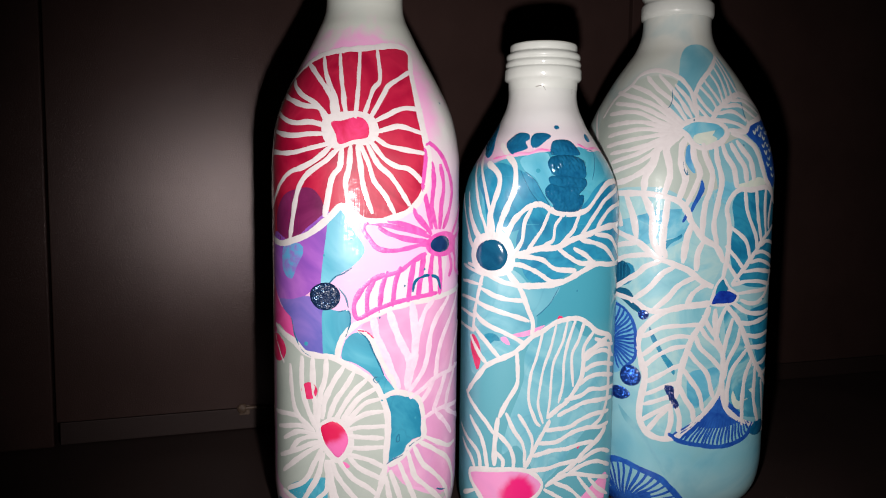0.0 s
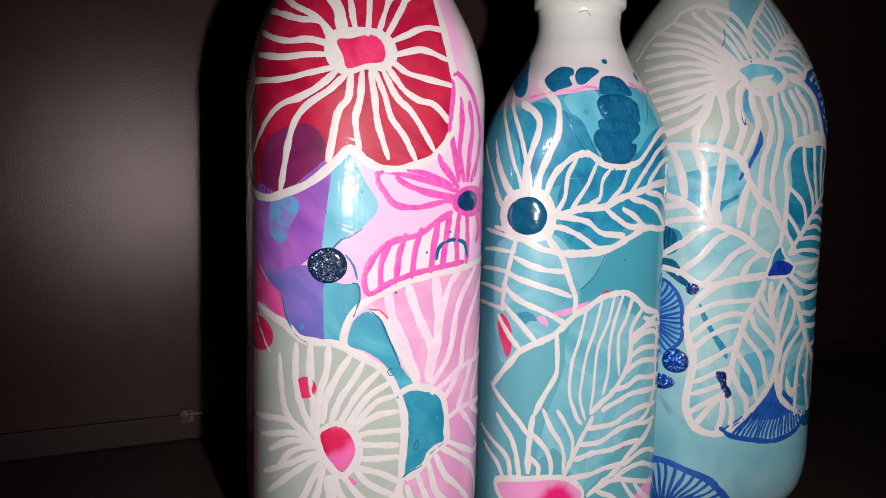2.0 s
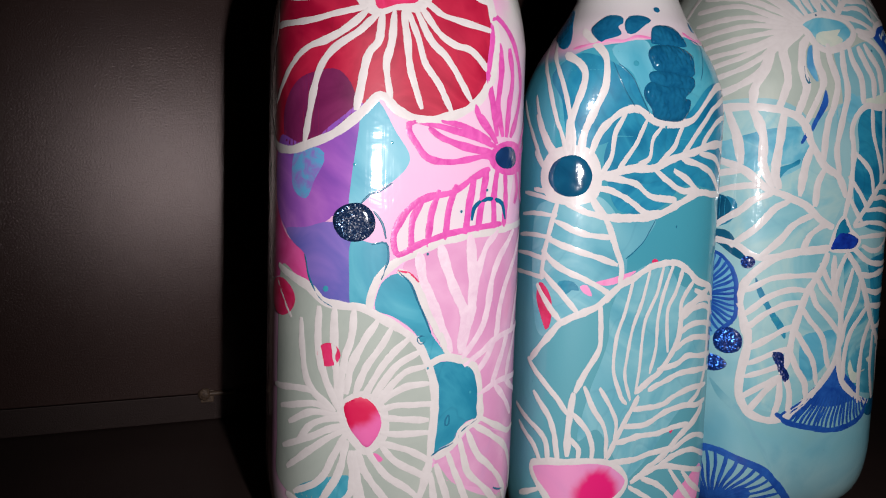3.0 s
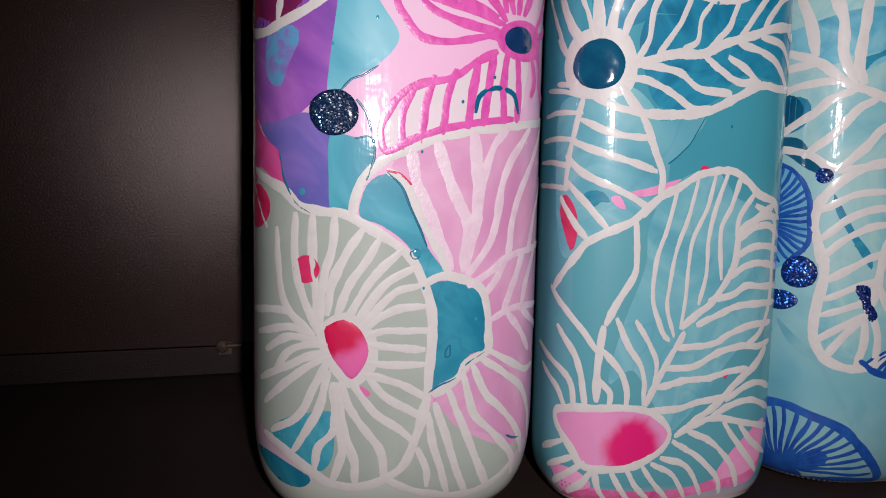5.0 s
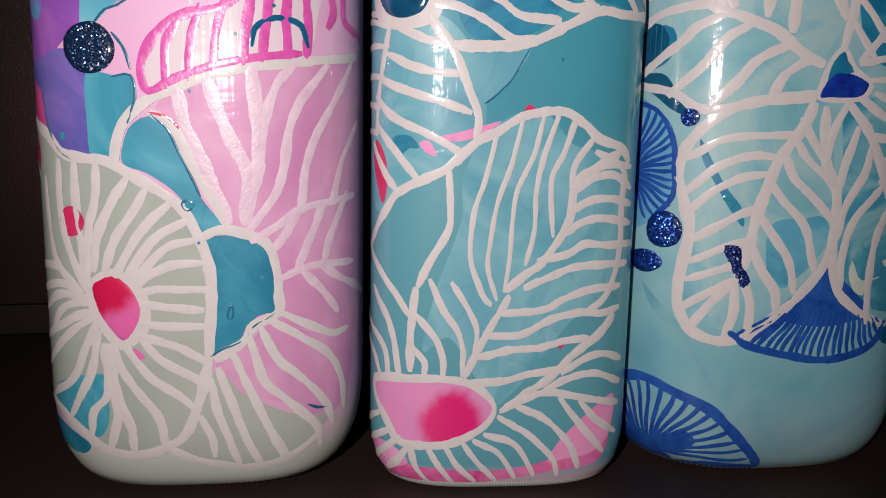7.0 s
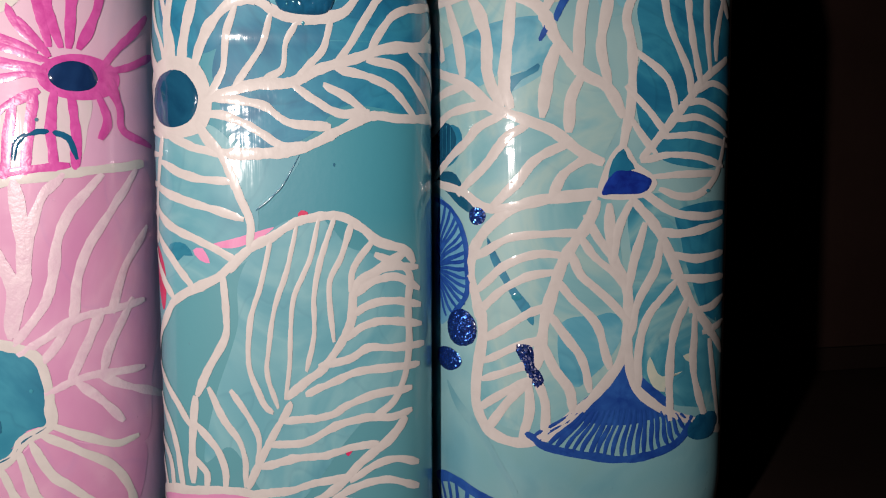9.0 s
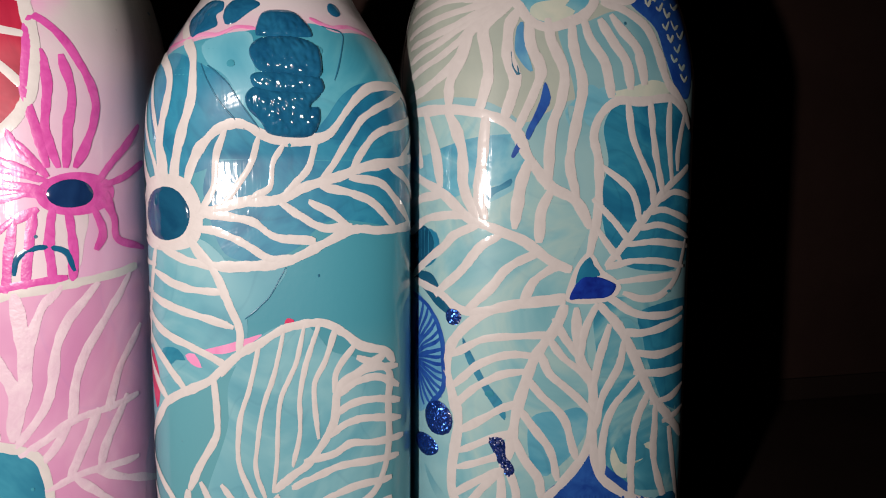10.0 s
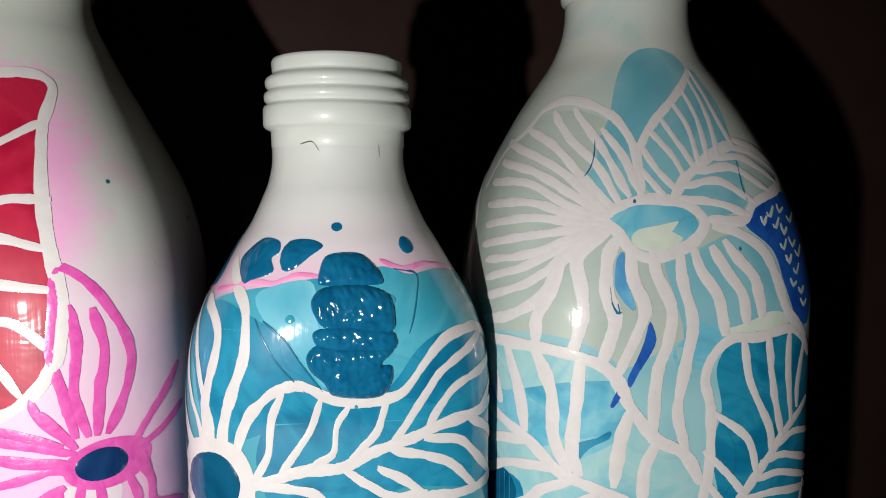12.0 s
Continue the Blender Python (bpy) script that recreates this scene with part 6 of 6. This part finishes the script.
# bubbles and specks caught in the varnish
d = spot(TALL, "bubble", BUBBLE, -3, 149, 0.5, 0.5, layer=8, dome=0.25, turn=0)
d = spot(TALL, "bubble", BUBBLE, -17, 141.5, 0.5, 0.5, layer=8, dome=0.25, turn=0)
d = spot(TALL, "bubble", BUBBLE, -26.5, 100.5, 1, 1, layer=8, dome=0.25, turn=0)
d = spot(TALL, "bubble", BUBBLE, 12, 83.5, 1.5, 1, layer=8, dome=0.25, turn=0)
d = spot(TALL, "bubble", BUBBLE, 14.5, 73.5, 0.5, 0.5, layer=8, dome=0.25, turn=0)
d = spot(TALL, "bubble", BUBBLE, 33.5, 64, 0.5, 0.5, layer=8, dome=0.25, turn=0)
d = spot(SHORT, "bubble", BUBBLE, 11.5, 186, 1, 0.5, layer=8, dome=0.25, turn=0)
d = spot(SHORT, "bubble", BUBBLE, 24.5, 186, 1, 0.5, layer=8, dome=0.25, turn=0)
d = spot(SHORT, "bubble", BUBBLE, 5.5, 177, 1, 0.5, layer=8, dome=0.25, turn=0)
d = spot(SHORT, "bubble", BUBBLE, 20, 177.5, 1.5, 0.5, layer=8, dome=0.25, turn=0)
d = spot(SHORT, "bubble", BUBBLE, 25, 177.5, 1, 0.5, layer=8, dome=0.25, turn=0)
d = spot(SHORT, "bubble", BUBBLE, 35, 185, 2, 1, layer=8, dome=0.25, turn=0)
d = spot(SHORT, "bubble", BUBBLE, -11.5, 181, 2, 1, layer=8, dome=0.25, turn=0)
d = spot(SHORT, "bubble", BUBBLE, 9, 172, 1, 0.5, layer=8, dome=0.25, turn=0)
d = spot(SHORT, "bubble", BUBBLE, 23.5, 168.5, 1, 0.5, layer=8, dome=0.25, turn=0)
d = spot(SHORT, "bubble", BUBBLE, 19, 159.5, 1, 0.5, layer=8, dome=0.25, turn=0)
d = spot(BLUE, "bubble", BUBBLE, 47, 116, 1, 0.5, layer=8, dome=0.25, turn=0)
d = spot(BLUE, "bubble", BUBBLE, -18, 86.5, 1.5, 1, layer=8, dome=0.25, turn=0)
d = spot(TALL, "speck", INK, 56, 212.5, 0.5, 0.5, layer=8, dome=0.00, turn=0)
d = spot(TALL, "speck", INK, 38, 134.5, 0.5, 0.5, layer=8, dome=0.00, turn=0)
d = spot(TALL, "speck", INK, 27, 127, 0.5, 0.5, layer=8, dome=0.00, turn=0)
d = spot(TALL, "speck", INK, 13, 112.5, 0.5, 0.5, layer=8, dome=0.00, turn=0)
d = spot(SHORT, "speck", INK, 35, 123, 0.5, 0.5, layer=8, dome=0.00, turn=0)
d = spot(BLUE, "speck", INK, -6, 207.5, 0.5, 0.5, layer=8, dome=0.00, turn=0)
d = spot(BLUE, "speck", INK, 27.5, 195.5, 0.5, 0.5, layer=8, dome=0.00, turn=0)
d = spot(TALL, "speck", INK, 98, 202.5, 2, 0.5, layer=8, dome=0.00, turn=0)

# blue bottle: darker ink that pooled under the leaves
m = patch(BLUE, "ink_pool", DTEAL, [(-57, 132), (-40, 135), (-36, 130), (-40, 124), (-53, 122)], layer=2)
m = patch(BLUE, "ink_pool", SKYD, [(-53, 156.5), (-28.5, 157.5), (-19.5, 156.5), (-10, 159.5), (-9, 152.5), (-19.5, 148), (-32.5, 150), (-50, 151.5)], layer=1)
m = patch(BLUE, "ink_pool", SKYD, [(0, 77.5), (12, 82), (16.5, 77), (12.5, 69.5), (6, 64), (0, 61), (-3, 69.5)], layer=1)
m = patch(BLUE, "ink_pool", MILK, [(26, 69), (25, 65), (27.5, 60), (31.5, 58.5), (32, 61.5), (38, 64), (30.5, 63), (28, 65.5)], layer=2)
m = patch(BLUE, "ink_pool", MILK, [(38, 68.5), (41.5, 69), (40.5, 66.5)], layer=2)
m = patch(BLUE, "ink_pool", SKYD, [(-51.5, 154), (-33, 160), (-21.5, 162.5), (-9, 162.5), (-9.5, 155), (-21.5, 149), (-32.5, 144.5), (-44, 148.5)], layer=1)
m = patch(BLUE, "ink_pool", SKYD, [(16, 175.5), (20, 177), (23.5, 175), (20, 171.5), (17, 168.5), (14.5, 171.5)], layer=2)
m = patch(BLUE, "ink_pool", MILK, [(-7, 198.5), (-5, 200.5), (1, 201.5), (8, 202.5), (5.5, 200), (9, 198.5), (5.5, 195.5), (-1.5, 195), (-6, 196.5)], layer=4)
stroke(BLUE, "ink_edge", INK, 0.4, [(-20.5, 224), (-20, 217.5), (-22.5, 213.5), (-24, 214.5)])
stroke(BLUE, "ink_edge", INK, 0.4, [(34, 218), (33, 211.5), (33.5, 207.5)])
stroke(BLUE, "ink_edge", INK, 0.5, [(-10.5, 182.5), (-10, 180), (-11.5, 181.5)])
m = patch(BLUE, "ink_pool", NAVYTEAL, [(-60, 132.5), (-44.5, 136), (-38.5, 131), (-42.5, 126), (-57.5, 120)], layer=2)
m = patch(BLUE, "ink_pool", NAVYTEAL, [(-53.5, 120.5), (-40.5, 121.5), (-35, 116.5), (-29.5, 113), (-28.5, 108.5), (-36, 111), (-43, 115.5)], layer=2)
m = patch(BLUE, "ink_pool", DTEAL, [(-22, 139.5), (-23, 144), (-20.5, 147), (-15.5, 148.5), (-12, 150.5), (-12, 148.5), (-17, 146), (-20, 142.5), (-20.5, 140)], layer=3)
q = patch(BLUE, "star_tip", DTEAL, [(10.5, 119.5), (12, 124.5), (15.5, 127.5), (17, 125), (19.5, 122), (13, 121)], layer=9)

# short bottle: turquoise pools and foot
m = patch(SHORT, "ink_drop", DEEPTEAL, [(-89.5, 194.5), (-103.5, 203), (-82.5, 204), (-61.5, 193), (-61.5, 187)], layer=2, dome=0.20)
stroke(SHORT, "ink_edge", INK, 0.5, [(-26.5, 181), (-17.5, 171), (-6.5, 163.5)])
stroke(SHORT, "ink_edge", INK, 0.5, [(39, 192), (50, 190.5), (47, 185.5), (41.5, 177)])

# tall bottle: ink edges
stroke(TALL, "ink_edge", INK, 0.6, [(1, 106.5), (6, 102.5), (10.5, 94.5), (15.5, 85.5)])
stroke(TALL, "ink_edge", INK, 0.6, [(17, 42.5), (21, 44.5), (27.5, 47), (30.5, 50.5), (37, 54)])
stroke(TALL, "ink_edge", ROSE, 1.0, [(0.5, 107), (5, 106), (9.5, 103)])
q = patch(TALL, "pink_shade", PINKINK, [(27, 48.5), (30, 51), (36.5, 54), (32, 53.5)], layer=4)
q = patch(TALL, "pink_shade", PINKINK, [(-7.5, 45), (-5.5, 44.5), (-3.5, 42.5), (-6, 42)], layer=5)
d = spot(BLUE, "fan_foot", COBALT, -44, 4, 12, 4, layer=6, dome=0.00, turn=0)

# short bottle: lines that wrap round its flank
stroke(SHORT, "vein", WHITE, 1.8, [(-88, 168), (-71, 153), (-59.5, 141), (-50, 136)])
stroke(SHORT, "vein", WHITE, 1.8, [(-73, 169), (-61.5, 155), (-49, 142.5)])
stroke(SHORT, "vein", WHITE, 1.5, [(-79, 134), (-65, 133), (-53, 131)])
stroke(SHORT, "vein", WHITE, 1.5, [(-80.7647, 126), (-67, 126.5), (-55, 126)])
stroke(SHORT, "vein", WHITE, 1.5, [(-83.5, 118), (-69.5, 118.5), (-57.5, 118)])
stroke(SHORT, "vein", WHITE, 1.5, [(-85.8, 111), (-72, 111), (-60, 110)])
stroke(SHORT, "vein", WHITE, 1.5, [(-86.85, 103.5), (-73, 103.5), (-61, 103)])
